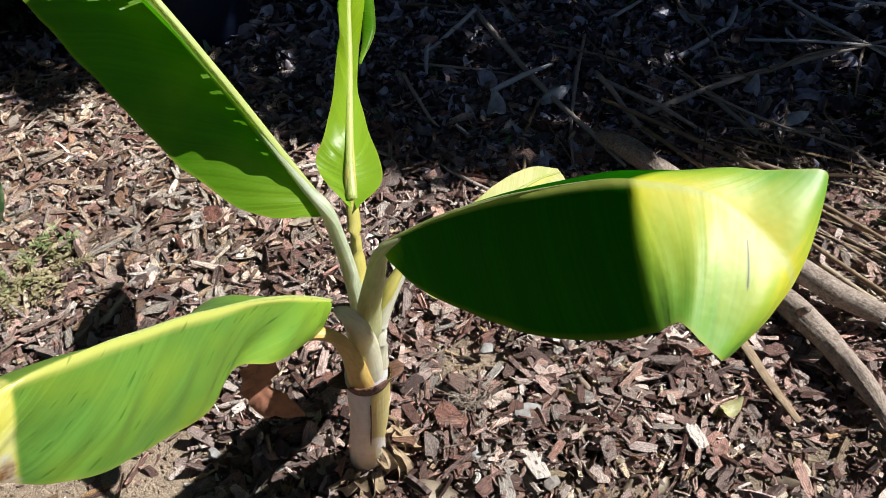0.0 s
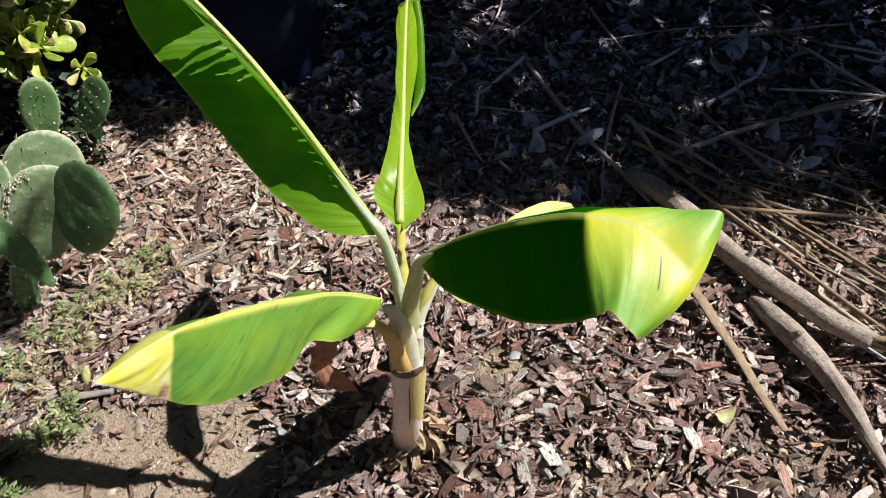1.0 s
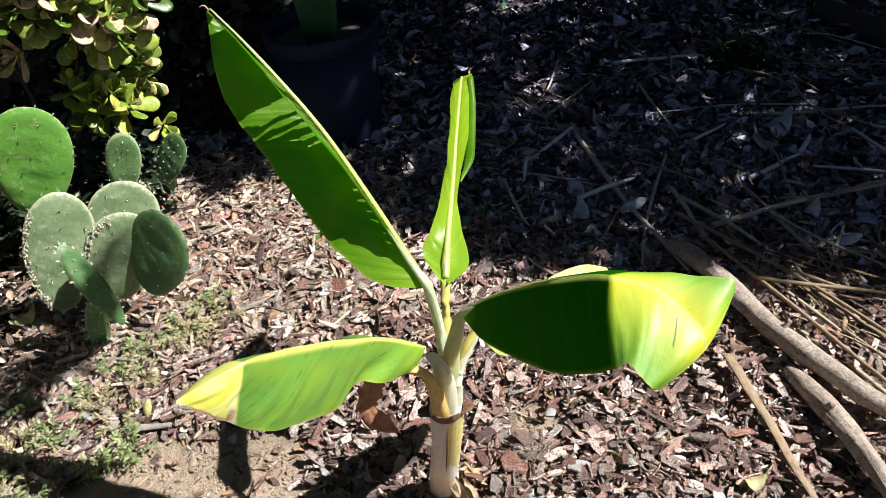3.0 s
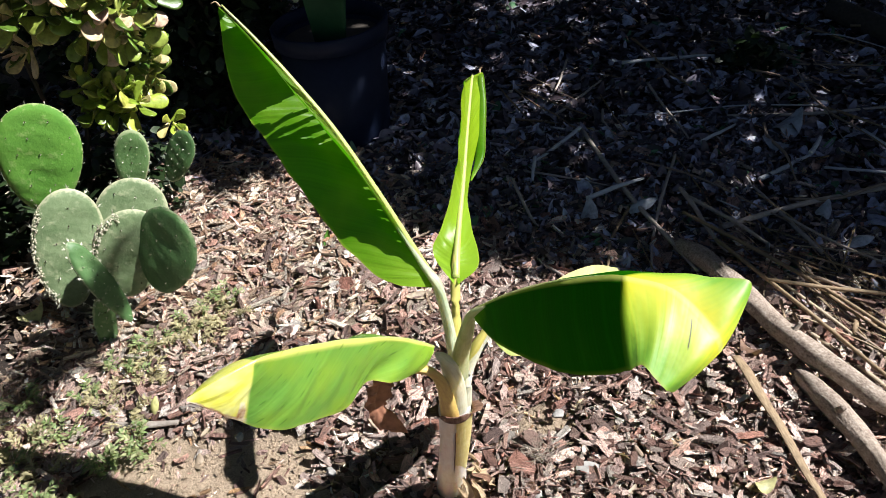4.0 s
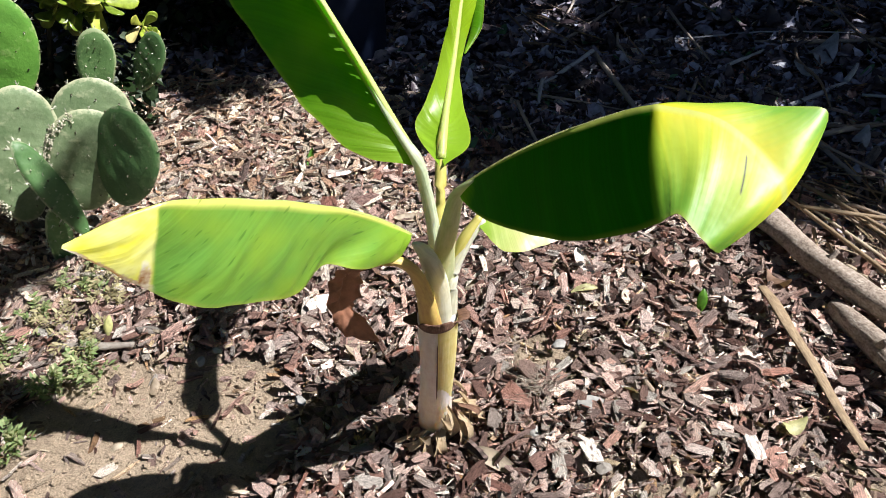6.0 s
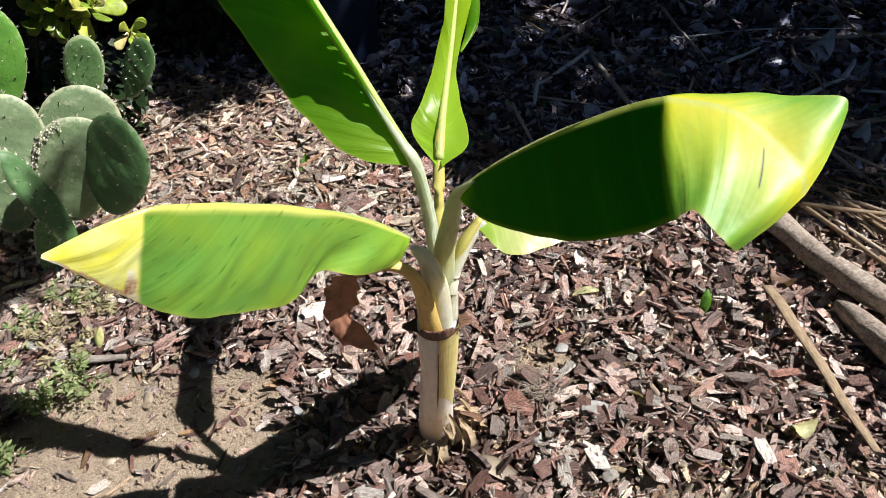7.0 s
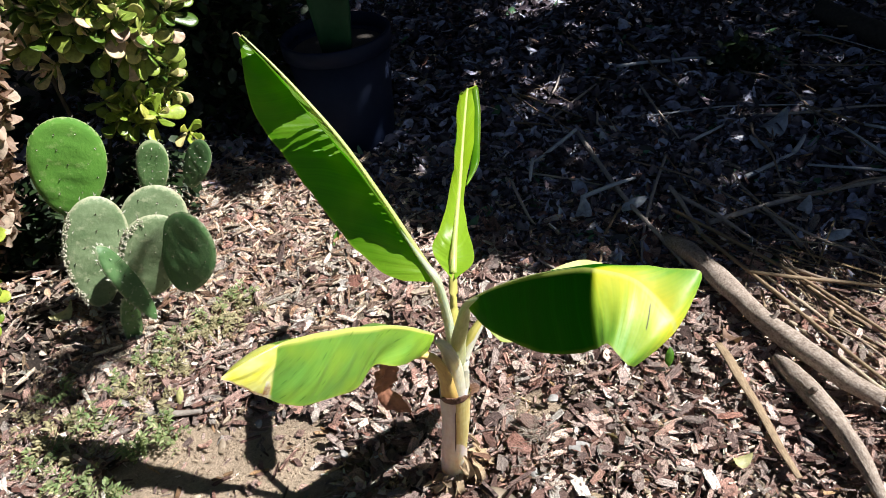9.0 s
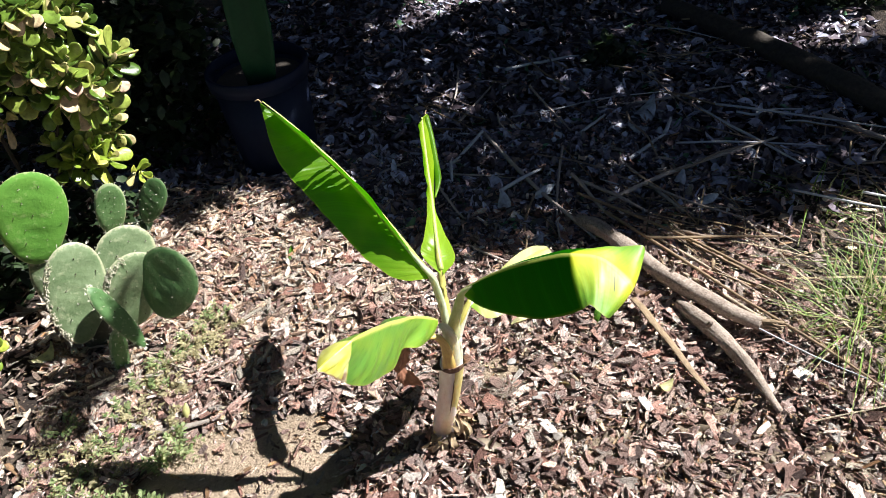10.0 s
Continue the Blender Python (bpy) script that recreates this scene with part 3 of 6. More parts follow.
# ---- banana plant ----
def blade(name, mid, near, far, material, parent, label="", nu=44, nv=9, puff=0.0, ripple=0.0, seed=1, ragged=0.0, torn=0.0, crease=0, waves=0.0, slits=(), fold=None, vein=0.0):
    """A blade between a midrib and its two margins, each a smooth curve through a few points.
    vein: how far its cross veins lean towards the tip; slits: openings added along the veins of the far half to throw
    light streaks; fold: a soft crease across the near half."""
    def line(c):
        if not crease:
            return curve_through(c, nu)
        k = round(nu * crease / (len(c) - 1))
        return curve_through(c[:crease + 1], k) + curve_through(c[crease:], nu - k + 1)[1:]

    def between(c, u):
        s = min(max(u, 0.0), 1.0) * (nu - 1)
        k = min(int(s), nu - 2)
        return c[k].lerp(c[k + 1], s - k)
    M, N, F = line(mid), line(near), line(far)
    verts, uvs, faces = [], [], []
    for i in range(nu):
        u0 = i / (nu - 1)
        for side, E in ((-1, N), (1, F)):
            for k in range(nv if side < 0 else nv + 1):
                w = 1 - k / nv if side < 0 else k / nv
                u = u0 + vein * w * math.sin(math.pi * u0)
                m0, e0 = between(M, u), between(E, u)
                d = (between(M, u + 1 / nu) - between(M, u - 1 / nu)).normalized()
                e = e0 + (e0 - m0) * (ragged * noise.noise(Vector((u * 17, side * 3.0, seed))) + (torn * noise.noise(Vector((u * 26, 7.0, seed))) if side > 0 else 0))
                p = m0.lerp(e, w)
                nrm = d.cross(e - m0) * side
                if nrm.length > 1e-9:
                    nrm.normalize()
                wid = (e - m0).length
                p = p + nrm * (puff * wid * math.sin(math.pi * w) + ripple * w * w * math.sin(u0 * 43 + side + seed) * wid + 0.02 * wid * noise.noise(Vector((u0 * 7, w * 2 * side, seed))) + waves * (1.0 if side < 0 else 0.05) * wid * math.sin(math.pi * w) * w * 1.4 * noise.noise(Vector((u0 * 22 - w * 2.5, w * 1.2, seed))))
                if fold and side < 0:
                    q = u - fold[0] - fold[1] * w
                    p = p - nrm * fold[2] * w * (0.5 - 0.5 * math.tanh(q / 0.014)) * math.exp(-(q / 0.10) ** 2)
                verts.append(p)
                uvs.append((u0, 0.5 + side * 0.5 * w))
    m = 2 * nv + 1
    faces = [(i * m + k, i * m + k + 1, (i + 1) * m + k + 1, (i + 1) * m + k) for i in range(nu - 1) for k in range(m - 1) if not any(k >= nv and a <= (k - nv) / nv < b and abs(i - u * nu) < wide * (1 - 0.75 * (k - nv) / nv / b) for u, wide, a, b in slits)]
    return under(put(name, mesh_of(name, verts, faces, material, uvs), label=label), parent)


banana = thing("banana_plant", "young banana plant with five broad green leaves in mulched soil", "banana plant", (0, 0, 0))


def petiole(points, radii, material, label, flat=0.8, name="petiole"):
    return under(bar(name, points, radii, material, label=label, around=14, count=24, flat=flat), banana)


def rib(owner, points, r0, r1, material=MIDRIB):
    ob = bar("midrib", points, (r0, r0 * 0.8, r0 * 0.55, r1), material, label="pale raised midrib", around=8, count=max(30, 6 * len(points)))
    ob.parent = owner
    ob.matrix_parent_inverse = owner.matrix_world.inverted()
    return ob


def build_stem():
    pts = [(-0.008, 0.093, -0.03), (-0.006, 0.078, 0.04), (0.002, 0.050, 0.13), (0.012, 0.016, 0.24), (0.020, -0.013, 0.352)]
    v, f, u = tube(pts, (0.029, 0.026, 0.0235, 0.0220, 0.0232), 28, 34, 0.05)
    under(put("pseudostem", mesh_of("pseudostem", v, f, STEM, u), label="pale tan banana pseudostem with a pinkish outer sheath"), banana)
    # inner sheath that shows yellow where the outer one has split
    c = curve_through(pts, 24)
    verts, uvs, seam = [], [], []
    for i, p in enumerate(c[4:]):
        r = 0.0248 - 0.0012 * math.sin(i * 0.25)
        wide = min(1.0, 0.06 + 0.13 * i)
        for k in range(11):
            a = math.radians(-88 + 104 * k / 10 * wide)
            verts.append(p + Vector((math.cos(a) * r, math.sin(a) * r, 0)))
            uvs.append((i * 0.08, k / 10))
        a = math.radians(-90)
        seam.append(p + Vector((math.cos(a), math.sin(a), 0)) * (r - 0.0004) + Vector((0.0025 * noise.noise(Vector((i * 0.7, 0, 0))), 0, 0)))
    faces = [(i * 11 + k, i * 11 + k + 1, (i + 1) * 11 + k + 1, (i + 1) * 11 + k) for i in range(len(c) - 5) for k in range(10)]
    under(put("inner_sheath", mesh_of("inner_sheath", verts, faces, STEM_INNER, uvs), label="yellow inner sheath"), banana)
    under(bar("split_edge", seam[2:-1:3], (0.0004, 0.0009, 0.0012, 0.0007), COLLAR, label="dark brown split edge of the outer sheath", around=6, count=30, knots=0.3), banana)
    # upper bundle of leaf sheaths
    petiole([(0.019, -0.011, 0.325), (0.023, -0.017, 0.385), (0.023, -0.021, 0.423), (0.018, -0.024, 0.454), (0.011, -0.025, 0.467), (0.006, -0.028, 0.475)], (0.0185, 0.0165, 0.0142, 0.0112, 0.0085, 0.004), SHEATH_PALE, "cream-coloured leaf sheath")
    petiole([(0.027, 0.002, 0.33), (0.031, 0.0, 0.395), (0.036, -0.006, 0.444), (0.046, -0.014, 0.491), (0.056, -0.021, 0.531), (0.074, -0.034, 0.556)], (0.0165, 0.0150, 0.0122, 0.0102, 0.0078, 0.002), PETIOLE, "pale green leaf stalk")
    petiole([(0.026, 0.010, 0.37), (0.026, 0.020, 0.430), (0.024, 0.029, 0.472), (0.019, 0.037, 0.513), (0.014, 0.043, 0.538), (0.000, 0.054, 0.560), (-0.028, 0.077, 0.611)], (0.0115, 0.0105, 0.0092, 0.0088, 0.0085, 0.0060, 0.0035), PETIOLE_GREY, "grey-green leaf stalk")
    petiole([(0.031, 0.014, 0.38), (0.033, 0.032, 0.428), (0.035, 0.052, 0.462), (0.0375, 0.067, 0.490), (0.042, 0.096, 0.520), (0.051, 0.148, 0.542)], (0.010, 0.0084, 0.0074, 0.0070, 0.0062, 0.0040), PETIOLE_YELLOW, "yellow-green leaf stalk")
    petiole([(0.029, -0.006, 0.325), (0.037, -0.005, 0.381), (0.048, 0.003, 0.416), (0.065, 0.017, 0.442), (0.082, 0.030, 0.458)], (0.0145, 0.0110, 0.0082, 0.0075, 0.0070), SHEATH_PALE, "pale channelled leaf stalk")
    petiole([(0.034, 0.000, 0.360), (0.045, 0.006, 0.408), (0.058, 0.014, 0.440), (0.079, 0.028, 0.463)], (0.003, 0.0075, 0.0085, 0.005), PETIOLE_YELLOW, "yellow-green stalk channel")
    petiole([(0.014, -0.018, 0.330), (0.012, -0.028, 0.372), (0.010, -0.035, 0.412), (0.003, -0.040, 0.446), (-0.010, -0.042, 0.463), (-0.029, -0.044, 0.468), (-0.054, -0.045, 0.462)], (0.0150, 0.0125, 0.0098, 0.0085, 0.0075, 0.0062, 0.004), PETIOLE_TAN, "fading tan leaf stalk")


build_stem()


def build_collar():
    """Torn brown rim where the outer sheath was cut."""
    n = 72
    verts, uvs = [], []
    for k in range(n + 1):
        a = 2 * math.pi * k / n
        c = Vector((math.cos(a), math.sin(a), 0))
        j = noise.noise(c * 1.6 + Vector((0, 0, 3)))
        j2 = noise.noise(c * 7 + Vector((0, 0, 8)))
        for t in range(5):
            w = t / 4
            wing = abs(c.x) ** 4
            r = 0.0236 + 0.001 * w + (0.004 * max(0.0, j) + 0.016 * wing ** 3 + 0.005 * j2) * w
            z = 0.346 + 0.014 * w + (0.006 * j + 0.007 * j2) * w - 0.010 * wing * w * w
            verts.append((0.020 + c.x * r, -0.014 + c.y * r, z))
            uvs.append((w * 0.3, k / 5))
    faces = [(k * 5 + t, k * 5 + t + 1, (k + 1) * 5 + t + 1, (k + 1) * 5 + t) for k in range(n) for t in range(4)]
    ob = under(put("sheath_collar", mesh_of("sheath_collar", verts, faces, COLLAR, uvs), label="torn brown dried sheath rim"), banana)
    ob.modifiers.new("thickness", "SOLIDIFY").thickness = 0.0012


build_collar()


def build_flakes():
    """Dry papery sheaths round the foot."""
    rng = random.Random(5)
    for k in range(30):
        a = math.radians(-165 + 200 * (k % 15) / 14 + rng.uniform(-10, 10))
        h, w = rng.uniform(0.05, 0.10) * (1.25 if -80 < math.degrees(a) < 20 else 0.8), rng.uniform(0.006, 0.014)
        out = rng.uniform(0.006, 0.026) + 0.012 * (k > 14)
        foot = Vector((-0.005, 0.080, -0.006 + 0.02 * rng.random() * (k < 15)))
        o = Vector((math.cos(a), math.sin(a), 0))
        s = Vector((-o.y, o.x, 0))
        verts, uvs = [], []
        for i in range(7):
            t = i / 6
            p = foot + o * (0.026 + 0.022 * (k > 14) * (1 - t) + out * math.sin(t * 2.6) ** 2) + Vector((0.004 * t, -0.012 * t, h * t * (1 - 0.25 * t * (k > 14)))) + s * 0.012 * math.sin(t * 3 + k)
            ww = w * (1 - 0.7 * t ** 2)
            for q in (-1, -0.3, 0.4, 1):
                verts.append(p + s * ww * q + o * (0.004 * q * q + 0.005 * noise.noise(Vector((k, t * 5, q)))))
                uvs.append((t * 0.4 + k, q * 0.5 + 0.5))
        faces = [(i * 4 + q, i * 4 + q + 1, i * 4 + q + 5, i * 4 + q + 4) for i in range(6) for q in range(3)]
        under(put("dry_sheath", mesh_of("dry_sheath", verts, faces, SHEATH_DRY if k % 5 else COLLAR, uvs)), banana)


build_flakes()

# broad leaf that arches to the right, folded along its midrib, its end opened flat to the sun
R_MID = [(0.057, -0.016, 0.535), (0.097, -0.053, 0.587), (0.134, -0.093, 0.633), (0.163, -0.13, 0.668), (0.185, -0.16, 0.694), (0.199, -0.181, 0.709), (0.233, -0.197, 0.706), (0.252, -0.216, 0.697), (0.268, -0.244, 0.682), (0.272, -0.25, 0.668)]
R_NEAR = [(0.06, -0.032, 0.531), (0.078, -0.085, 0.547), (0.108, -0.146, 0.575), (0.138, -0.2, 0.607), (0.166, -0.238, 0.639), (0.188, -0.258, 0.664), (0.197, -0.262, 0.674), (0.206, -0.273, 0.667), (0.214, -0.281, 0.66), (0.224, -0.274, 0.648)]
R_FAR = [(0.068, -0.006, 0.531), (0.13, -0.02, 0.562), (0.175, -0.045, 0.59), (0.212, -0.075, 0.618), (0.238, -0.115, 0.655), (0.23, -0.175, 0.704), (0.257, -0.184, 0.707), (0.282, -0.194, 0.707), (0.306, -0.203, 0.709), (0.311, -0.206, 0.700)]
leaf_r = blade("leaf_blade", R_MID, R_NEAR, R_FAR, BANANA_SUN_SHADE, banana, "broad green leaf, shade coloured into its folded half and sun into its end", 109, 10, 0.04, 0.006, 3, 0.02, crease=5, waves=0.02)
rib(leaf_r, [(x, y + 0.002, z - 0.002) for x, y, z in R_MID[:6]], 0.0022, 0.0008)

# low leaf towards the left with a yellowed, browned tip
L_MID = [(0.003, -0.026, 0.487), (-0.010, -0.039, 0.509), (-0.028, -0.059, 0.538), (-0.049, -0.084, 0.568), (-0.070, -0.110, 0.594), (-0.089, -0.134, 0.618), (-0.105, -0.154, 0.635), (-0.119, -0.172, 0.651), (-0.134, -0.192, 0.666), (-0.147, -0.211, 0.680), (-0.160, -0.222, 0.683), (-0.180, -0.237, 0.684), (-0.208, -0.254, 0.681)]
L_NEAR = [(0.002, -0.033, 0.483), (-0.013, -0.044, 0.471), (-0.041, -0.070, 0.488), (-0.074, -0.106, 0.522), (-0.094, -0.135, 0.519), (-0.110, -0.155, 0.526), (-0.134, -0.192, 0.558), (-0.150, -0.210, 0.573), (-0.168, -0.225, 0.598), (-0.183, -0.235, 0.624), (-0.190, -0.244, 0.644), (-0.200, -0.253, 0.668), (-0.208, -0.257, 0.680)]
L_FAR = [(0.000, -0.027, 0.483), (-0.018, -0.020, 0.478), (-0.052, -0.022, 0.495), (-0.087, -0.040, 0.535), (-0.115, -0.062, 0.538), (-0.134, -0.085, 0.540), (-0.153, -0.106, 0.553), (-0.169, -0.122, 0.568), (-0.190, -0.150, 0.608), (-0.203, -0.175, 0.635), (-0.208, -0.200, 0.650), (-0.210, -0.228, 0.664), (-0.210, -0.250, 0.676)]
leaf_l = blade("leaf_blade", L_MID, L_NEAR, L_FAR, BANANA_OLD, banana, "green leaf with a yellow tip and brown scorched margin", 130, 14, -0.05, 0.002, 9, 0.02, waves=0.05, fold=(0.13, 0.10, 0.014))
rib(leaf_l, [(x, y + 0.003, z - 0.003) for x, y, z in L_MID], 0.0022, 0.0008)

# tall leaf that leans up to the left, folded like a gutter
A_MID = [(0.015, 0.044, 0.530), (-0.006, 0.060, 0.567), (-0.050, 0.095, 0.652), (-0.095, 0.128, 0.732), (-0.141, 0.153, 0.799), (-0.176, 0.169, 0.846), (-0.207, 0.181, 0.884)]
A_NEAR = [(0.006, 0.040, 0.532), (-0.050, 0.034, 0.556), (-0.100, 0.052, 0.612), (-0.140, 0.077, 0.682), (-0.172, 0.101, 0.738), (-0.204, 0.128, 0.802), (-0.209, 0.178, 0.882)]
A_FAR = [(0.014, 0.038, 0.533), (-0.006, 0.050, 0.570), (-0.040, 0.050, 0.667), (-0.077, 0.039, 0.760), (-0.124, 0.070, 0.827), (-0.164, 0.117, 0.864), (-0.208, 0.178, 0.884)]
# Unseen slits in the far half let sun streaks onto the near half.
leaf_a = blade("leaf_blade", A_MID, A_NEAR, A_FAR, BANANA_TALL, banana, "tall upright green leaf folded along its midrib, slits added to pass light streaks", 300, 14, -0.03, 0.008, 5, 0.03, 0.22, waves=0.035, vein=0.15, slits=[(0.93, 10.0, 0.0, 1.0), (0.59, 7.0, 0.0, 1.0), (0.552, 2.6, 0.0, 0.62), (0.528, 2.0, 0.0, 0.44), (0.50, 1.6, 0.0, 0.34), (0.478, 1.0, 0.0, 0.2), (0.345, 0.8, 0.0, 0.16), (0.315, 1.2, 0.0, 0.24), (0.287, 0.9, 0.0, 0.16), (0.262, 1.4, 0.0, 0.28), (0.233, 1.0, 0.0, 0.2), (0.205, 1.6, 0.0, 0.32), (0.18, 1.4, 0.0, 0.26)])
rib(leaf_a, [(x + 0.003, y - 0.001, z + 0.002) for x, y, z in A_MID], 0.0046, 0.0012)
under(bar("leaf_tip", [(-0.206, 0.181, 0.883), (-0.210, 0.181, 0.890), (-0.216, 0.180, 0.889)], (0.0016, 0.0011, 0.0006), SHEATH_DRY, label="dry curled leaf tip", around=6, count=8), banana)

# narrow young leaf, half unrolled
B_MID = [(0.0405, 0.08, 0.512), (0.0445, 0.11, 0.527), (0.051, 0.148, 0.542), (0.067, 0.234, 0.577), (0.079, 0.304, 0.606), (0.096, 0.397, 0.645), (0.101, 0.42, 0.654)]
B_NEAR = [(0.038, 0.068, 0.509), (0.0122, 0.1148, 0.5323), (0.0314, 0.1493, 0.56), (0.0539, 0.2023, 0.6), (0.0681, 0.2589, 0.6348), (0.0815, 0.3485, 0.6697), (0.0978, 0.3933, 0.6665)]
B_FAR = [(0.043, 0.068, 0.509), (0.0751, 0.0992, 0.5186), (0.0704, 0.1757, 0.5379), (0.0739, 0.2483, 0.5525), (0.1035, 0.348, 0.5871), (0.119, 0.4445, 0.6304), (0.1197, 0.4487, 0.6456)]
leaf_b = blade("leaf_blade", B_MID, B_NEAR, B_FAR, BANANA_SLIM, banana, "narrow young green leaf still half rolled", 80, 9, 0.06, 0.02, 7, 0.03, waves=0.14)
rib(leaf_b, B_MID, 0.0056, 0.0022)
under(bar("rolled_margin", [(0.0789, 0.2561, 0.5562), (0.0968, 0.2974, 0.5703), (0.1056, 0.351, 0.5872), (0.1139, 0.41, 0.6142), (0.1159, 0.4443, 0.6425)], (0.0015, 0.0075, 0.0072, 0.0066, 0.0058), BANANA_TALL, label="rolled green leaf margin", around=12, count=24, flat=0.6), banana)
under(bar("leaf_tip", [(0.1146, 0.4477, 0.6445), (0.1166, 0.4527, 0.6497), (0.1197, 0.4518, 0.6527)], (0.0022, 0.0014, 0.0007), SHEATH_DRY, label="dry curled leaf tip", around=6, count=8), banana)

# pale leaf behind the broad one
C_MID = [(0.080, 0.028, 0.459), (0.115, 0.043, 0.458), (0.160, 0.070, 0.462), (0.210, 0.103, 0.456), (0.258, 0.142, 0.438), (0.296, 0.176, 0.412)]
C_NEAR = [(0.078, 0.018, 0.455), (0.108, -0.008, 0.437), (0.165, 0.010, 0.433), (0.218, 0.050, 0.424), (0.266, 0.100, 0.410), (0.300, 0.168, 0.406)]
C_FAR = [(0.0791, 0.0316, 0.4600), (0.1091, 0.0560, 0.4540), (0.1532, 0.0850, 0.4620), (0.2032, 0.1200, 0.4640), (0.2521, 0.1560, 0.4460), (0.2933, 0.1796, 0.4159)]
leaf_c = blade("leaf_blade", C_MID, C_NEAR, C_FAR, BANANA_YOUNG, banana, "pale yellow-green leaf behind the broad leaf", 40, 8, 0.05, 0.01, 11, 0.04)
rib(leaf_c, C_MID, 0.004, 0.001)

# dead leaf that hangs from its stalk
D_MID = [(-0.050, -0.045, 0.463), (-0.069, -0.046, 0.461), (-0.077, -0.046, 0.437), (-0.083, -0.047, 0.411), (-0.073, -0.048, 0.384), (-0.048, -0.048, 0.351)]
D_NEAR = [(-0.048, -0.052, 0.470), (-0.068, -0.060, 0.476), (-0.085, -0.062, 0.460), (-0.094, -0.058, 0.414), (-0.083, -0.052, 0.368), (-0.049, -0.049, 0.350)]
D_FAR = [(-0.053, -0.038, 0.453), (-0.058, -0.030, 0.440), (-0.061, -0.030, 0.413), (-0.073, -0.034, 0.395), (-0.060, -0.040, 0.379), (-0.048, -0.046, 0.352)]
blade("dead_leaf", D_MID, D_NEAR, D_FAR, DEADLEAF, banana, "shrivelled brown dead leaf", 70, 9, 0.18, 0.10, 13, 0.16, waves=0.35)


# ---- logs, branches and reeds ----
def log(name, pts, radii, material, label, category, knots=0.12, around=16, seed=1, group="", stubs=()):
    v, f, u = tube(pts, radii, 36, 110, knots, 1.0, seed, 0.07)
    ob = put(name, mesh_of(name, v, f, material, u), None, label, category, group)
    for q, (s, e, r) in enumerate(stubs):
        st = bar("stub", [s, e], (r, r * 0.8), material, ob, "short broken side stub", 8, 6, 0.1, 1.0, seed + q)
    return ob


main_branch = log("fallen_branch", [(0.588, 0.700, 0.030), (0.603, 0.655, 0.045), (0.629, 0.582, 0.054), (0.666, 0.450, 0.056), (0.704, 0.325, 0.058), (0.741, 0.245, 0.058), (0.783, 0.163, 0.057), (0.828, 0.102, 0.055)], (0.017, 0.023, 0.024, 0.0235, 0.023, 0.020, 0.016), LOGBARK, "thick grey-brown fallen branch with a splintered end", "branch", 0.24, 18, 4, stubs=(((0.700, 0.330, 0.074), (0.715, 0.335, 0.094), 0.006), ((0.640, 0.545, 0.070), (0.632, 0.55, 0.088), 0.005)))
for k in range(9):
    tip = bar("splinter", [(0.822 + 0.004 * math.cos(k * 2.1), 0.106, 0.058 + 0.009 * math.sin(k * 2.1)), (0.848 + 0.004 * (k % 3), 0.088 - 0.004 * (k % 2), 0.058 + 0.016 * math.sin(k * 2.1)), (0.864 + 0.006 * (k % 4), 0.078 - 0.005 * (k % 3), 0.054 + 0.020 * math.sin(k * 2.1))], (0.006, 0.004, 0.001), REED, around=5, count=7)
    tip.parent = main_branch
log("fallen_branch", [(0.694, 0.262, 0.026), (0.700, 0.215, 0.036), (0.714, 0.14, 0.046), (0.729, 0.06, 0.042), (0.738, -0.03, 0.030), (0.743, -0.118, 0.012)], (0.017, 0.020, 0.0215, 0.019, 0.013, 0.007), LOGBARK, "grey weathered branch lying under a thicker one", "branch", 0.26, 18, 9, stubs=(((0.705, 0.14, 0.06), (0.70, 0.125, 0.086), 0.007),))
log("old_log", [(1.58, 2.02, 0.05), (1.66, 1.70, 0.05), (1.74, 1.32, 0.05), (1.80, 0.98, 0.045), (1.86, 0.60, 0.04)], (0.040, 0.042, 0.044, 0.044, 0.04), OLDBARK, "dark log lying in the shade", "log", 0.08, 16, 14)


def reed():
    pts = [(0.579, 0.303, 0.050), (0.588, 0.255, 0.048), (0.601, 0.165, 0.036), (0.611, 0.075, 0.024), (0.622, -0.015, 0.014)]
    v, f, u = tube(pts, (0.0105, 0.0120, 0.0105, 0.0090, 0.0075), 10, 40, 0.35, 0.30, 3)
    return put("dry_reed", mesh_of("dry_reed", v, f, REED, u), None, "flat tan dry palm stalk leaning on the mulch", "stick")


reed()
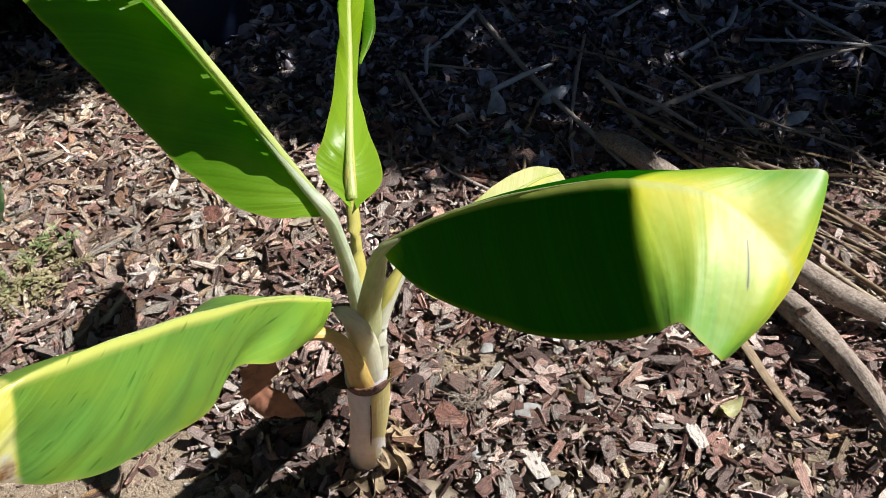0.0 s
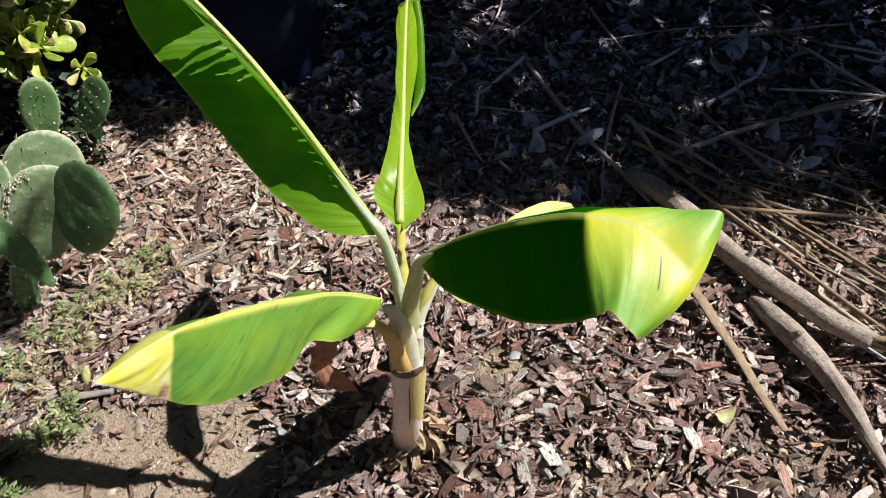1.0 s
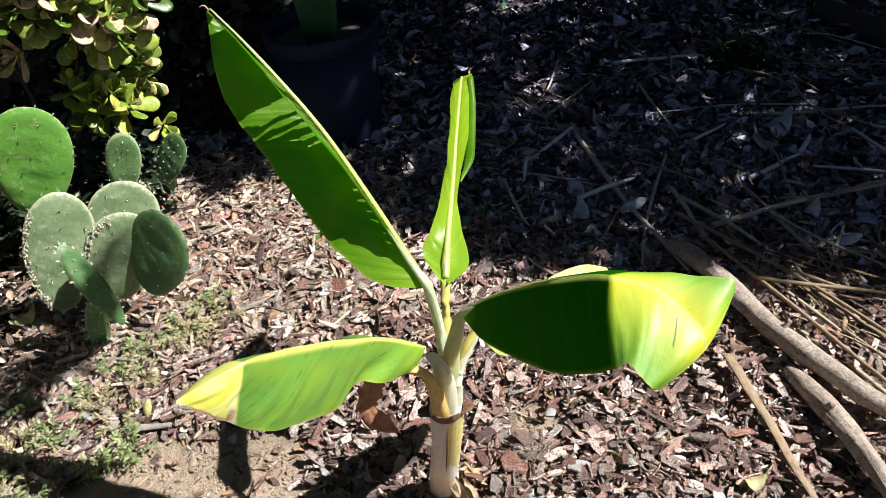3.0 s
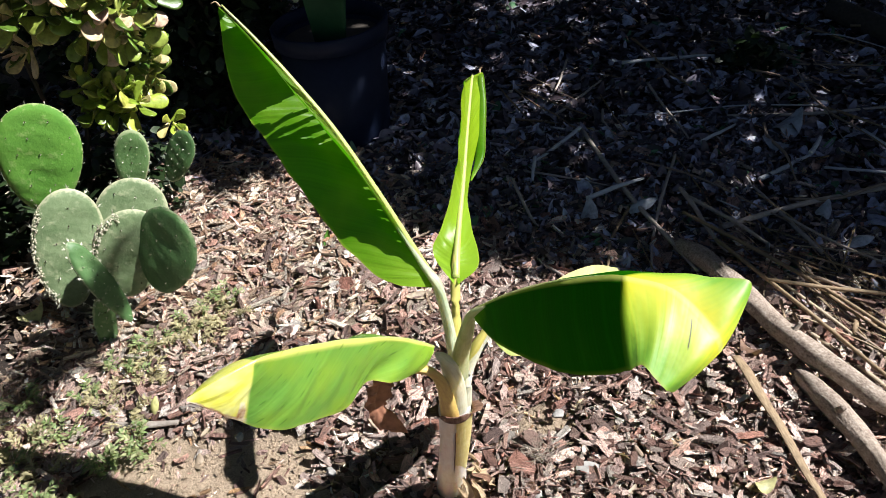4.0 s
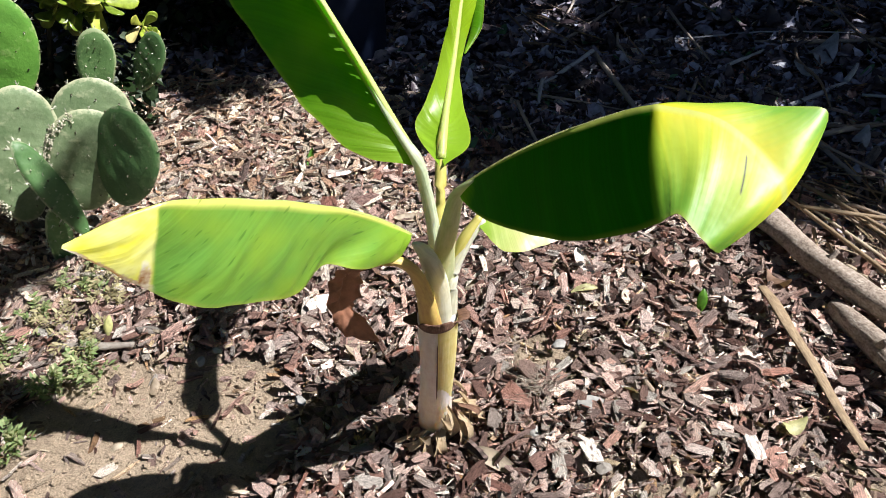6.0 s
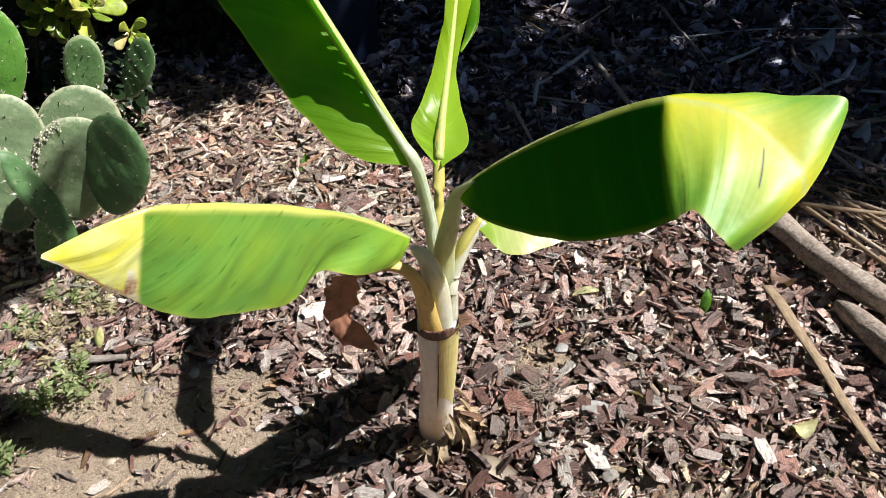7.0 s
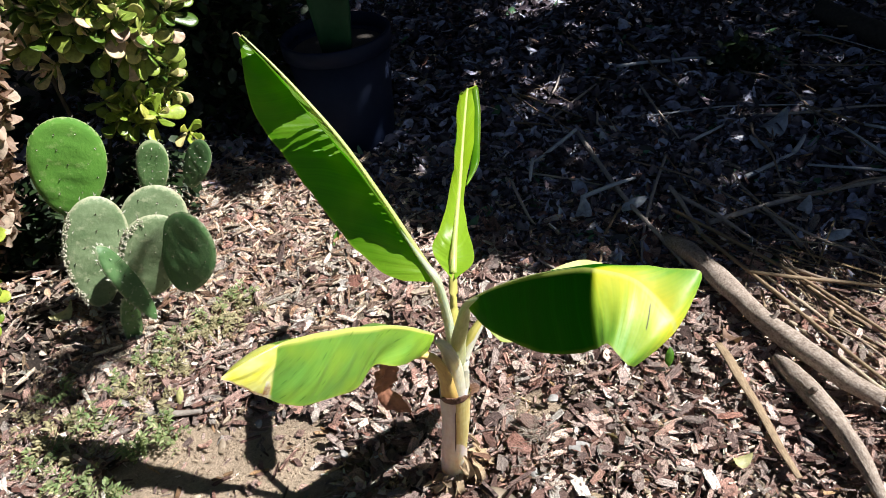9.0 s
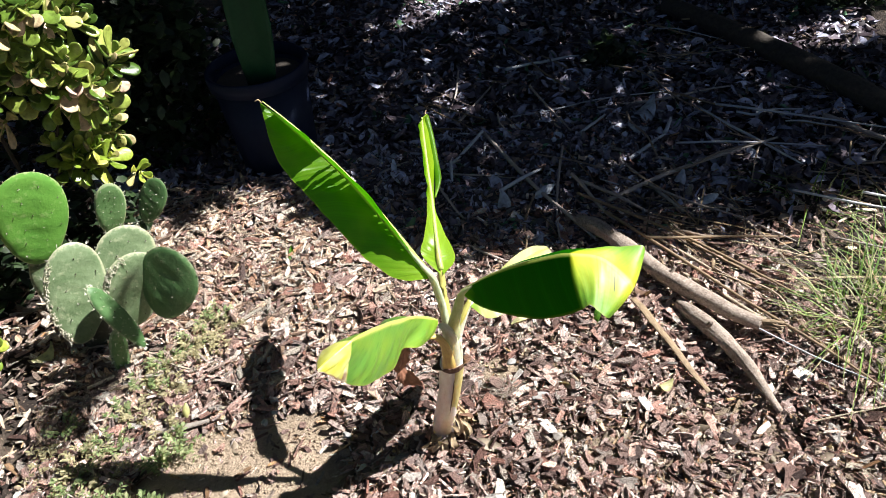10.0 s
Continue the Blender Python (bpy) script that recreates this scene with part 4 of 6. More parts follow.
STICKS = [  # x0 y0 x1 y1 radius lift
    (0.47, 1.30, 0.60, 0.59, 0.0075, 0.02), (0.40, 1.42, 0.61, 1.66, 0.006, 0.01), (0.475, 1.30, 0.42, 1.14, 0.006, 0.012),
    (0.88, 0.94, 1.06, 1.04, 0.008, 0.012), (1.06, 1.04, 1.13, 1.13, 0.008, 0.015), (1.25, 1.13, 1.36, 0.70, 0.0055, 0.02),
    (0.71, 0.74, 1.38, 0.86, 0.008, 0.02), (0.89, 0.60, 0.85, 0.91, 0.006, 0.025), (1.60, 0.92, 1.70, 0.68, 0.010, 0.012),
    (0.62, 0.78, 0.98, 0.16, 0.0050, 0.05), (0.66, 0.66, 0.97, -0.16, 0.0048, 0.05), (0.72, 0.50, 1.10, 0.375, 0.005, 0.05),
    (0.706, 1.751, 1.034, 1.747, 0.007, 0.02), (0.02, 1.20, 0.40, 1.30, 0.005, 0.01), (0.70, 1.10, 0.50, 0.62, 0.005, 0.02),
    (0.92, 1.30, 1.45, 1.25, 0.006, 0.015), (0.464, 1.296, 0.304, 1.150, 0.007, 0.03), (0.304, 1.150, 0.281, 1.047, 0.006, 0.03),
    (0.407, 0.910, 0.581, 0.996, 0.007, 0.03), (0.659, 0.855, 0.797, 0.625, 0.006, 0.04), (0.650, 0.898, 0.682, 0.637, 0.0065, 0.04),
    (0.788, 1.142, 0.924, 1.240, 0.006, 0.03), (0.742, 1.558, 0.766, 1.188, 0.0045, 0.03), (0.225, 1.045, 0.263, 0.826, 0.005, 0.03)]
GREY_ONES = (2, 3, 4, 5, 12, 16, 17, 18, 21)


PALETWIG = tube_material("dry_stick_bark", [(0.28, (0.24, 0.19, 0.165)), (0.5, (0.44, 0.38, 0.34)), (0.75, (0.62, 0.56, 0.52))], 0.85, 0.7, (3, 4, 1))
OLDTWIG = tube_material("grey_twig", [(0.3, (0.10, 0.08, 0.07)), (0.5, (0.30, 0.26, 0.23)), (0.7, (0.46, 0.42, 0.38))], 0.9, 1.0, (3, 7, 1))


def build_sticks():
    rng = random.Random(21)
    for k, (x0, y0, x1, y1, r, lift) in enumerate(STICKS):
        r *= 0.95
        a, b = Vector((x0, y0, lift + 0.014 + r)), Vector((x1, y1, lift * 0.6 + 0.014 + r))
        side = Vector((-(b - a).y, (b - a).x, 0)).normalized()
        bow, ln = rng.uniform(-0.03, 0.03), (b - a).length
        mids = [a.lerp(b, t) + side * ln * (bow * 4 * t * (1 - t) + rng.uniform(-0.006, 0.006)) + Vector((0, 0, rng.uniform(-0.002, 0.003))) for t in (0.3, 0.55, 0.8)]
        bar("stick", [a, *mids, b], (r, r * 0.95, r * 0.9, r * 0.8, r * 0.55), GREYTWIG if k in GREY_ONES else REED if k in (9, 10, 11) else PALETWIG, None, "thin grey weathered stick lying among the dry leaves" if k in GREY_ONES else "thin bare brown stick lying among the dry leaves", 8, 18, 0.15, 1.0, k, category="stick", group="sticks on the litter")
    for k in range(84):
        x, y = rng.uniform(0.30, 1.8), rng.uniform(0.0, 1.8)
        if x < 0.75 and (y < shade_line(x) - 0.05 or x > 0.5 and y < shade_line(x) + 0.2):
            continue
        ang, ln, r = rng.gauss(-1.0, 0.6), rng.uniform(0.15, 0.6), rng.uniform(0.0018, 0.0050)
        d = Vector((math.cos(ang), math.sin(ang), 0))
        p = Vector((x, y, rng.uniform(0.02, 0.05)))
        pts = [p + d * ln * t + Vector((rng.uniform(-1, 1), rng.uniform(-1, 1), 0)) * 0.018 + Vector((0, 0, rng.uniform(-0.008, 0.012))) for t in (-0.5, -0.2, 0.1, 0.5)]
        bar("twig", pts, (r, r, r * 0.8, r * 0.5), (REED, TWIG, PALETWIG, TWIG, GREYTWIG, REED)[k % 6], None, "thin dry twig lying on the litter", 6, 12, 0.1, 1.0, k, category="twig", group="twigs on the litter")
    bar("twig", [(-0.70, 0.310, 0.022), (-0.64, 0.30, 0.026), (-0.555, 0.30, 0.024)], (0.0065, 0.0075, 0.005), OLDTWIG, None, "short grey weathered twig at the mulch edge", 12, 40, 0.45, 1.0, 77, category="twig")
    bar("driftwood_piece", [(-1.15, 0.16, 0.018), (-1.10, 0.26, 0.022), (-1.065, 0.345, 0.018)], (0.013, 0.015, 0.009), OLDTWIG, None, "pale weathered wooden stick on the mulch", 12, 40, 0.4, 0.7, 78, category="stick")
    bar("twig", [(0.325, 0.165, 0.02), (0.342, 0.115, 0.022), (0.365, 0.05, 0.014)], (0.0045, 0.005, 0.003), TWIG, None, "short brown twig half buried in mulch", 10, 14, 0.2, 1.0, 79, category="twig")
    for k, (x0, y0, x1, y1) in enumerate([(-0.32, 1.05, -0.46, 0.98), (-0.62, 0.97, -0.70, 1.0), (-0.43, 0.68, -0.40, 0.50), (-0.9, 0.15, -0.88, 0.33)]):
        bar("twig", [(x0, y0, 0.03), ((x0 + x1) / 2, (y0 + y1) / 2 + 0.003, 0.030), (x1, y1, 0.024)], (0.0035, 0.004, 0.0025), REED if k % 2 else TWIG, None, "pale dry twig lying on the bark mulch", 8, 10, 0.2, 1.0, 90 + k, category="twig", group="twigs on the mulch")


build_sticks()


def cane_bundle():
    """Dry canes and thin stalks that lie side by side along the thick branch."""
    rng = random.Random(52)
    for k in range(18):
        o = rng.uniform(0.0, 0.16)
        t0, t1 = rng.uniform(0.12, 0.5), rng.uniform(0.6, 1.05)
        at = lambda t: Vector((0.635 + o + 0.24 * t + 0.05 * t * t, 0.66 - 0.72 * t + 0.3 * o, 0.0))
        a, b = at(t0), at(t1)
        bend = Vector((rng.gauss(0, 0.022), rng.gauss(0, 0.022), 0))
        pts = [a, a.lerp(b, 0.3) + bend, a.lerp(b, 0.65) + bend * 0.6, b + Vector((rng.gauss(0, 0.05), rng.gauss(0, 0.03), 0))]
        pts = [p + Vector((0, 0, ground_z(p.x, p.y) + 0.022 + 0.03 * rng.random() * (1 - 0.6 * q / 3))) for q, p in enumerate(pts)]
        r = rng.uniform(0.0014, 0.0042) if k % 6 else rng.uniform(0.004, 0.006)
        bar("cane", pts, (r, r, r * 0.9, r * 0.6), (REED, TWIG, PALECANE, REED)[k % 4], None, ("long dry tan cane lying along the branch", "thin brown dry cane lying along the branch", "pale bleached dry cane lying along the branch", "long dry tan cane lying along the branch")[k % 4], 7, 20, 0.2, 0.8, 300 + k, category="stick", group="canes along the branch")


cane_bundle()


# ---- prickly pear ----
def pad_mesh(name, w, h, th, material, bend=0.0, seed=1, ring=40, rows=18):
    """Egg-shaped flat pad standing on its narrow end, in its own x (width), z (height), y (thickness)."""
    verts, faces, uvs = [], [], []
    for side in (-1, 1):
        for r in range(rows):
            q = r / (rows - 1)
            for k in range(ring):
                a = 2 * math.pi * k / ring
                z = -math.cos(a)
                ww = math.sin(a) * (1 + 0.16 * z) * (1 + 0.03 * noise.noise(Vector((math.cos(a) * 2, math.sin(a) * 2, seed))))
                x, zz = ww * q * w / 2, z * q * h / 2
                y = side * th / 2 * (1 - q ** 4) ** 0.5 + 0.004 * noise.noise(Vector((x * 14, zz * 14, seed))) + 0.0018 * noise.noise(Vector((x * 12, zz * 45 + x * 14, seed + 3)))
                if bend:
                    t = x / (w / 2)
                    y -= bend * w * 0.5 * max(0.0, t) ** 1.3
                    x *= 1 - 0.25 * abs(bend) * max(0.0, t)
                verts.append((x, y, zz + h / 2))
                uvs.append((q, a))
    half = rows * ring
    for s in (0, 1):
        for r in range(rows - 1):
            for k in range(ring):
                f = (s * half + r * ring + k, s * half + r * ring + (k + 1) % ring, s * half + (r + 1) * ring + (k + 1) % ring, s * half + (r + 1) * ring + k)
                faces.append(f if s else f[::-1])
    return mesh_of(name, verts, faces, material, uvs)


def spine_mesh(name, w, h, th, seed, bend=0.0, size=0.006, step=0.026):
    rng = random.Random(seed)
    verts, faces = [], []
    rows = int(h / step)
    for j in range(1, rows):
        zz = -1 + 2 * j / rows
        half = math.sqrt(max(0.0, 1 - zz * zz)) * (1 + 0.16 * zz)
        cols = max(1, int(w * half / step))
        for i in range(cols + 1):
            t = (-1 + 2 * (i + 0.5 * (j % 2)) / max(1, cols)) * half
            if abs(t) > half:
                continue
            q = min(1.0, math.hypot(t / max(half, 0.01) * 0.97 * half, zz))
            for side in (-1,) if rng.random() < 0.9 else (-1, 1):
                x, z = t * w / 2, zz * h / 2 + h / 2
                y = side * th / 2 * (max(0.0, 1 - q ** 4)) ** 0.5
                if bend:
                    tt = x / (w / 2)
                    y -= bend * w * 0.5 * max(0.0, tt) ** 1.3
                    x *= 1 - 0.25 * abs(bend) * max(0.0, tt)
                o = Vector((x, y, z))
                for s in range(3):
                    d = Vector((rng.uniform(-0.7, 0.7), side, rng.uniform(-0.5, 0.7))).normalized() * size * rng.uniform(0.7, 1.7)
                    e = d.cross(Vector((0.3, 0.2, 1))).normalized() * size * 0.13
                    b = len(verts)
                    verts += [o - e, o + e, o + d]
                    faces.append((b, b + 1, b + 2))
    # edge clusters
    for k in range(int(3.1 * (w + h) / 2 / step)):
        a = 2 * math.pi * k / int(3.1 * (w + h) / 2 / step)
        z = -math.cos(a)
        x = math.sin(a) * (1 + 0.16 * z) * w / 2
        y = 0.0
        if bend:
            tt = x / (w / 2)
            y -= bend * w * 0.5 * max(0.0, tt) ** 1.3
            x *= 1 - 0.25 * abs(bend) * max(0.0, tt)
        o = Vector((x, y, z * h / 2 + h / 2))
        for s in range(7):
            d = (Vector((math.sin(a), 0, -math.cos(a))) + Vector((rng.uniform(-1, 1), rng.uniform(-1, 1), rng.uniform(-1, 1))) * 0.6).normalized() * size * rng.uniform(0.8, 2.0)
            e = d.cross(Vector((0.3, 1, 0.2))).normalized() * size * 0.13
            b = len(verts)
            verts += [o - e, o + e, o + d]
            faces.append((b, b + 1, b + 2))
    return mesh_of(name, verts, faces, SPINE, [(0, 0)] * len(verts), False)


def areole_mesh(w, h, th, step=0.042, r=0.0019):
    """Dark felted cushions from which the spines grow."""
    verts, faces = [], []
    rows = int(h / step)
    for j in range(1, rows):
        zz = -1 + 2 * j / rows
        half = math.sqrt(max(0.0, 1 - zz * zz)) * (1 + 0.16 * zz)
        cols = max(1, int(w * half / step))
        for i in range(cols + 1):
            t = (-1 + 2 * (i + 0.5 * (j % 2)) / max(1, cols)) * half
            if abs(t) > half:
                continue
            q = min(1.0, math.hypot(t * 0.97, zz))
            o = Vector((t * w / 2, -th / 2 * max(0.0, 1 - q ** 4) ** 0.5 - 0.0012, zz * h / 2 + h / 2))
            b = len(verts)
            verts += [o + Vector(d) * r for d in ((1, 0, 0), (-1, 0, 0), (0, 0, 1.4), (0, 0, -1.4), (0, -1, 0), (0, 2, 0))]
            faces += [(b + p, b + q2, b + s) for p, q2, s in ((0, 2, 4), (2, 1, 4), (1, 3, 4), (3, 0, 4), (2, 0, 5), (1, 2, 5), (3, 1, 5), (0, 3, 5))]
    if not verts:
        verts, faces = [(0, 0, h / 2), (r, 0, h / 2), (0, 0, h / 2 + r)], [(0, 1, 2)]
    return mesh_of("areole_cover", verts, faces, AREOLE, [(0, 0)] * len(verts))


def pad(owner, foot, top, facing, w, th, material, label, bend=0.0, seed=1, spine=0.005, step=0.042):
    """A pad from its foot to its top, its face turned towards facing."""
    foot, top = Vector(foot), Vector(top)
    z = (top - foot)
    h = z.length
    z.normalize()
    y = -Vector(facing)
    y = (y - z * y.dot(z)).normalized()
    x = y.cross(z)
    m = Matrix.Translation(foot) @ Matrix((x, y, z)).transposed().to_4x4()
    ob = put("pad", pad_mesh("pad", w, h, th, material, bend, seed), label=label)
    ob.matrix_world = m
    ob.parent = owner
    ob.matrix_parent_inverse = Matrix.Translation(owner.location).inverted()
    dots = put("areole_cover", areole_mesh(w, h, th), kind="stuff")
    dots.parent = ob
    sp = put("spine_cover", spine_mesh("spine_cover", w, h, th, seed, bend, spine, step), kind="stuff")
    sp.parent = ob
    return ob


def corky_edge(owner, w, h, a0, a1, seed, size=0.0027):
    """Pale rough cork that has grown along a stretch of a pad's margin."""
    rng = random.Random(seed)
    shapes = []
    base = (np.array([(1, 0, 0), (-1, 0, 0), (0, 1, 0), (0, -1, 0), (0, 0, 1), (0, 0, -1)], float), [(0, 2, 4), (2, 1, 4), (1, 3, 4), (3, 0, 4), (2, 0, 5), (1, 2, 5), (3, 1, 5), (0, 3, 5)], np.ones((6, 2)))
    for k in range(520):
        a = a0 + (a1 - a0) * rng.random()
        q = rng.uniform(0.84, 1.0)
        z = -math.cos(a) * q
        x = math.sin(a) * q * (1 - 0.16 * math.cos(a)) * w / 2
        m = np.array(Euler((rng.uniform(0, 6), rng.uniform(0, 6), 0)).to_matrix())
        r = size * rng.uniform(0.35, 1.0)
        shapes.append((base[0] * r * np.array((1, 0.5, 1.8)) @ m.T + np.array((x, rng.uniform(-0.015, 0.002), z * h / 2 + h / 2)), base[1], base[2]))
    ob = put("corky_edge", merged("corky_edge", shapes, SCAR, False), label="pale corky scarred margin")
    ob.parent = owner
    return ob


cactus = thing("prickly_pear", "prickly pear cactus with grey-green pads, old woody base in shade", "cactus", (-0.80, 0.62, 0.0))
pad(cactus, (-0.855, 0.69, -0.03), (-0.850, 0.69, 0.13), (0.25, -0.85, 0.1), 0.08, 0.035, CACTUS_OLD_SHADE, "old woody basal pad, darkened to stand for shade", 0, 2, 0.007)
scarred = pad(cactus, (-0.886, 0.655, 0.065), (-0.812, 0.735, 0.345), (0.45, -0.80, 0.40), 0.155, 0.026, CACTUS_GREY, "grey-green pad with a corky scarred margin", 0, 4, 0.007)
pad(cactus, (-0.781, 0.730, 0.085), (-0.679, 0.800, 0.316), (0.50, -0.75, 0.45), 0.168, 0.024, CACTUS_GREY, "grey-green rounded pad", 0, 5, 0.006)
corky_edge(scarred, 0.155, 0.30, 3.9, 5.9, 21)
scarred = pad(cactus, (-0.735, 0.635, 0.095), (-0.655, 0.668, 0.314), (0.45, -0.80, 0.30), 0.155, 0.026, CACTUS_GREY, "pale grey-green oval pad, partly shaded", 0, 6, 0.006)
corky_edge(scarred, 0.155, 0.235, 3.5, 5.6, 22, 0.0023)
pad(cactus, (-0.650, 0.612, 0.128), (-0.548, 0.630, 0.318), (-0.55, -0.83, 0.10), 0.168, 0.022, CACTUS_GREEN_SHADE, "round green pad, its skin darkened as turned from the sun", 0, 16, 0.0032)
pad(cactus, (-0.700, 0.552, 0.090), (-0.766, 0.566, 0.312), (0.86, -0.38, 0.30), 0.056, 0.022, CACTUS_GREEN_SHADE, "long narrow spiny young pad seen edge on", 0.25, 7, 0.0062, 0.019)
pad(cactus, (-0.796, 0.575, -0.015), (-0.760, 0.582, 0.150), (0.65, -0.70, 0.30), 0.052, 0.022, CACTUS_YOUNG, "small very spiny young pad", 0, 17, 0.0075, 0.018)
cactus_b = thing("prickly_pear", "tall prickly pear pad, smooth bright green with white spines", "cactus", (-0.97, 0.90, 0.0))
pad(cactus_b, (-0.985, 0.90, -0.02), (-0.965, 0.905, 0.235), (0.3, -0.9, 0.2), 0.11, 0.03, CACTUS_GREY, "old shaded basal pad", 0, 8)
pad(cactus_b, (-0.978, 0.885, 0.200), (-0.893, 0.90, 0.485), (0.45, -0.80, 0.40), 0.185, 0.024, CACTUS, "bright green upright pad", 0, 9, 0.0045)
cactus_c = thing("prickly_pear", "small young prickly pear with two spiny pads", "cactus", (-0.74, 0.97, 0.0))
pad(cactus_c, (-0.775, 0.965, 0.0), (-0.77, 0.97, 0.21), (0.3, -0.9, 0.2), 0.06, 0.02, CACTUS_GREY, "small woody basal pad", 0, 10)
pad(cactus_c, (-0.785, 0.965, 0.185), (-0.735, 0.98, 0.355), (0.3, -0.9, 0.35), 0.085, 0.018, CACTUS_YOUNG, "small spiny green pad", 0, 11, 0.0045, 0.02)
pad(cactus_c, (-0.690, 0.985, 0.195), (-0.600, 0.99, 0.325), (-0.45, -0.85, 0.25), 0.085, 0.018, CACTUS_GREEN_SHADE, "small spiny green pad, its skin darkened as in shade", 0, 12, 0.004, 0.02)


# ---- jade plant ----
def jade_leaf_shape(seed):
    """Thick spoon-shaped leaf along +x, 1 long."""
    rng = random.Random(seed)
    verts, faces, uvs = [], [], []
    prof = [(0.0, 0.07), (0.18, 0.11), (0.36, 0.17), (0.54, 0.235), (0.70, 0.27), (0.82, 0.25), (0.91, 0.185), (0.97, 0.10)]
    curl = rng.uniform(0.05, 0.22)
    ring = 10
    for t, w in prof:
        for k in range(ring):
            a = 2 * math.pi * k / ring
            verts.append((t, math.cos(a) * w, math.sin(a) * 0.055 * (0.6 + w) + curl * t * t + 0.25 * curl * math.cos(a) ** 2 * w))
            uvs.append((t, k / ring))
    verts.append((1.0, 0, curl))
    uvs.append((1, 0.5))
    for i in range(len(prof) - 1):
        for k in range(ring):
            faces.append((i * ring + k, i * ring + (k + 1) % ring, (i + 1) * ring + (k + 1) % ring, (i + 1) * ring + k))
    last = (len(prof) - 1) * ring
    faces += [(last + k, last + (k + 1) % ring, len(verts) - 1) for k in range(ring)]
    return np.array(verts), faces, np.array(uvs)


JADE_SHAPES = [jade_leaf_shape(s) for s in range(5)]
JADE_MESHES = {m.name: [mesh_of("jade_leaf", v, f, m, u) for v, f, u in JADE_SHAPES] for m in (JADE, JADE_YELLOW)}


def basis(direction, up):
    x = Vector(direction).normalized()
    y = Vector(up).cross(x)
    if y.length < 1e-3:
        y = Vector((0, 1, 0)).cross(x)
    y.normalize()
    return Matrix((x, y, x.cross(y))).transposed()


def jade_plant(label, base, masses, single, seed, skin=JADE):
    """A succulent shrub: forked stems that end in rosettes of opposite leaves. The leaves nearest the walk are single pieces."""
    rng = random.Random(seed)
    owner = thing("jade_plant", label, "succulent", base)
    rest, singles = [], 0
    stems = []
    for (cx, cy, cz, rx, ry, rz, count, size) in masses:
        for q in range(count):
            d = Vector((rng.gauss(0.25, 1), rng.gauss(-0.8, 0.9), rng.gauss(0.15, 0.9))).normalized()
            k = rng.uniform(0.55, 1.0) ** 0.5
            tip = Vector((cx + d.x * rx * k, cy + d.y * ry * k, cz + d.z * rz * k))
            if 0.76 < tip.y + 0.12 * (tip.z - 0.35) < 0.98 and -0.985 < tip.x - 0.86 * (tip.z - 0.35) < -0.80:
                continue
            axis = (d + Vector((0.25, -0.3, 0.75))).normalized()
            side = axis.orthogonal().normalized()
            root = Vector((cx, cy, cz - rz * 0.5))
            stems.append((Vector(base) + Vector((rng.uniform(-0.03, 0.03), rng.uniform(-0.03, 0.03), 0)), root.lerp(tip, 0.3), tip - axis * 0.03))
            for pair in range(5):
                turn = Matrix.Rotation(math.pi / 2 * pair + rng.uniform(-0.3, 0.3), 3, axis)
                for sgn in (0, math.pi):
                    out = Matrix.Rotation(sgn, 3, axis) @ (turn @ side)
                    lift = 0.15 + 0.32 * pair + rng.uniform(-0.2, 0.2)
                    dirn = out * math.cos(lift) + axis * math.sin(lift)
                    s = size * (1.0, 1.05, 0.9, 0.62, 0.34)[pair] * rng.uniform(0.8, 1.2)
                    p = tip + axis * (-0.028 + 0.011 * pair) + out * 0.004
                    b = basis(dirn, axis)
                    i = rng.randrange(5)
                    if singles < single and pair < 4 and d.y < 0.25:
                        ob = new("leaf", JADE_MESHES[skin.name][i])
                        ob.matrix_world = Matrix.Translation(p) @ b.to_4x4() @ Matrix.Scale(s, 4)
                        ob.parent = owner
                        ob.matrix_parent_inverse = Matrix.Translation(base).inverted()
                        singles += 1
                    else:
                        v, f, u = JADE_SHAPES[i]
                        rest.append((v * s @ np.array(b).T + np.array(p), f, u))
    if rest:
        under(put("leaves", merged("leaves", rest, skin), kind="stuff"), owner)
    for q, (a, m, e) in enumerate(stems[::48]):
        under(bar("stem", [a, a.lerp(m, 0.5) + Vector((0, 0, 0.03)), m, e], (0.009, 0.006, 0.004, 0.003), JADE_STEM, around=7, count=12), owner)
    return owner


jade_plant("dense jade plant with fleshy green leaves, some blushed peach", (-0.98, 1.12, 0.0), ((-0.83, 1.10, 0.65, 0.27, 0.09, 0.13, 24, 0.078), (-0.94, 1.06, 0.66, 0.10, 0.05, 0.09, 7, 0.080), (-0.95, 1.12, 0.86, 0.34, 0.18, 0.16, 32, 0.074), (-0.74, 1.24, 0.44, 0.08, 0.06, 0.08, 8, 0.06)), 290, 3)
jade_plant("low jade plant shoots with yellow-green leaves beside the cactus", (-0.80, 1.02, 0.0), ((-0.84, 1.09, 0.385, 0.12, 0.03, 0.075, 8, 0.066), (-0.68, 1.10, 0.315, 0.03, 0.02, 0.02, 1, 0.048), (-0.80, 0.93, 0.585, 0.05, 0.03, 0.03, 4, 0.064)), 190, 4, JADE_YELLOW)
jade_plant("small jade plant with glossy green leaves at the bed edge", (-1.18, 0.58, 0.0), ((-1.14, 0.56, 0.30, 0.16, 0.14, 0.20, 22, 0.066), (-1.24, 0.50, 0.10, 0.13, 0.14, 0.12, 12, 0.064)), 260, 5, JADE_YELLOW)


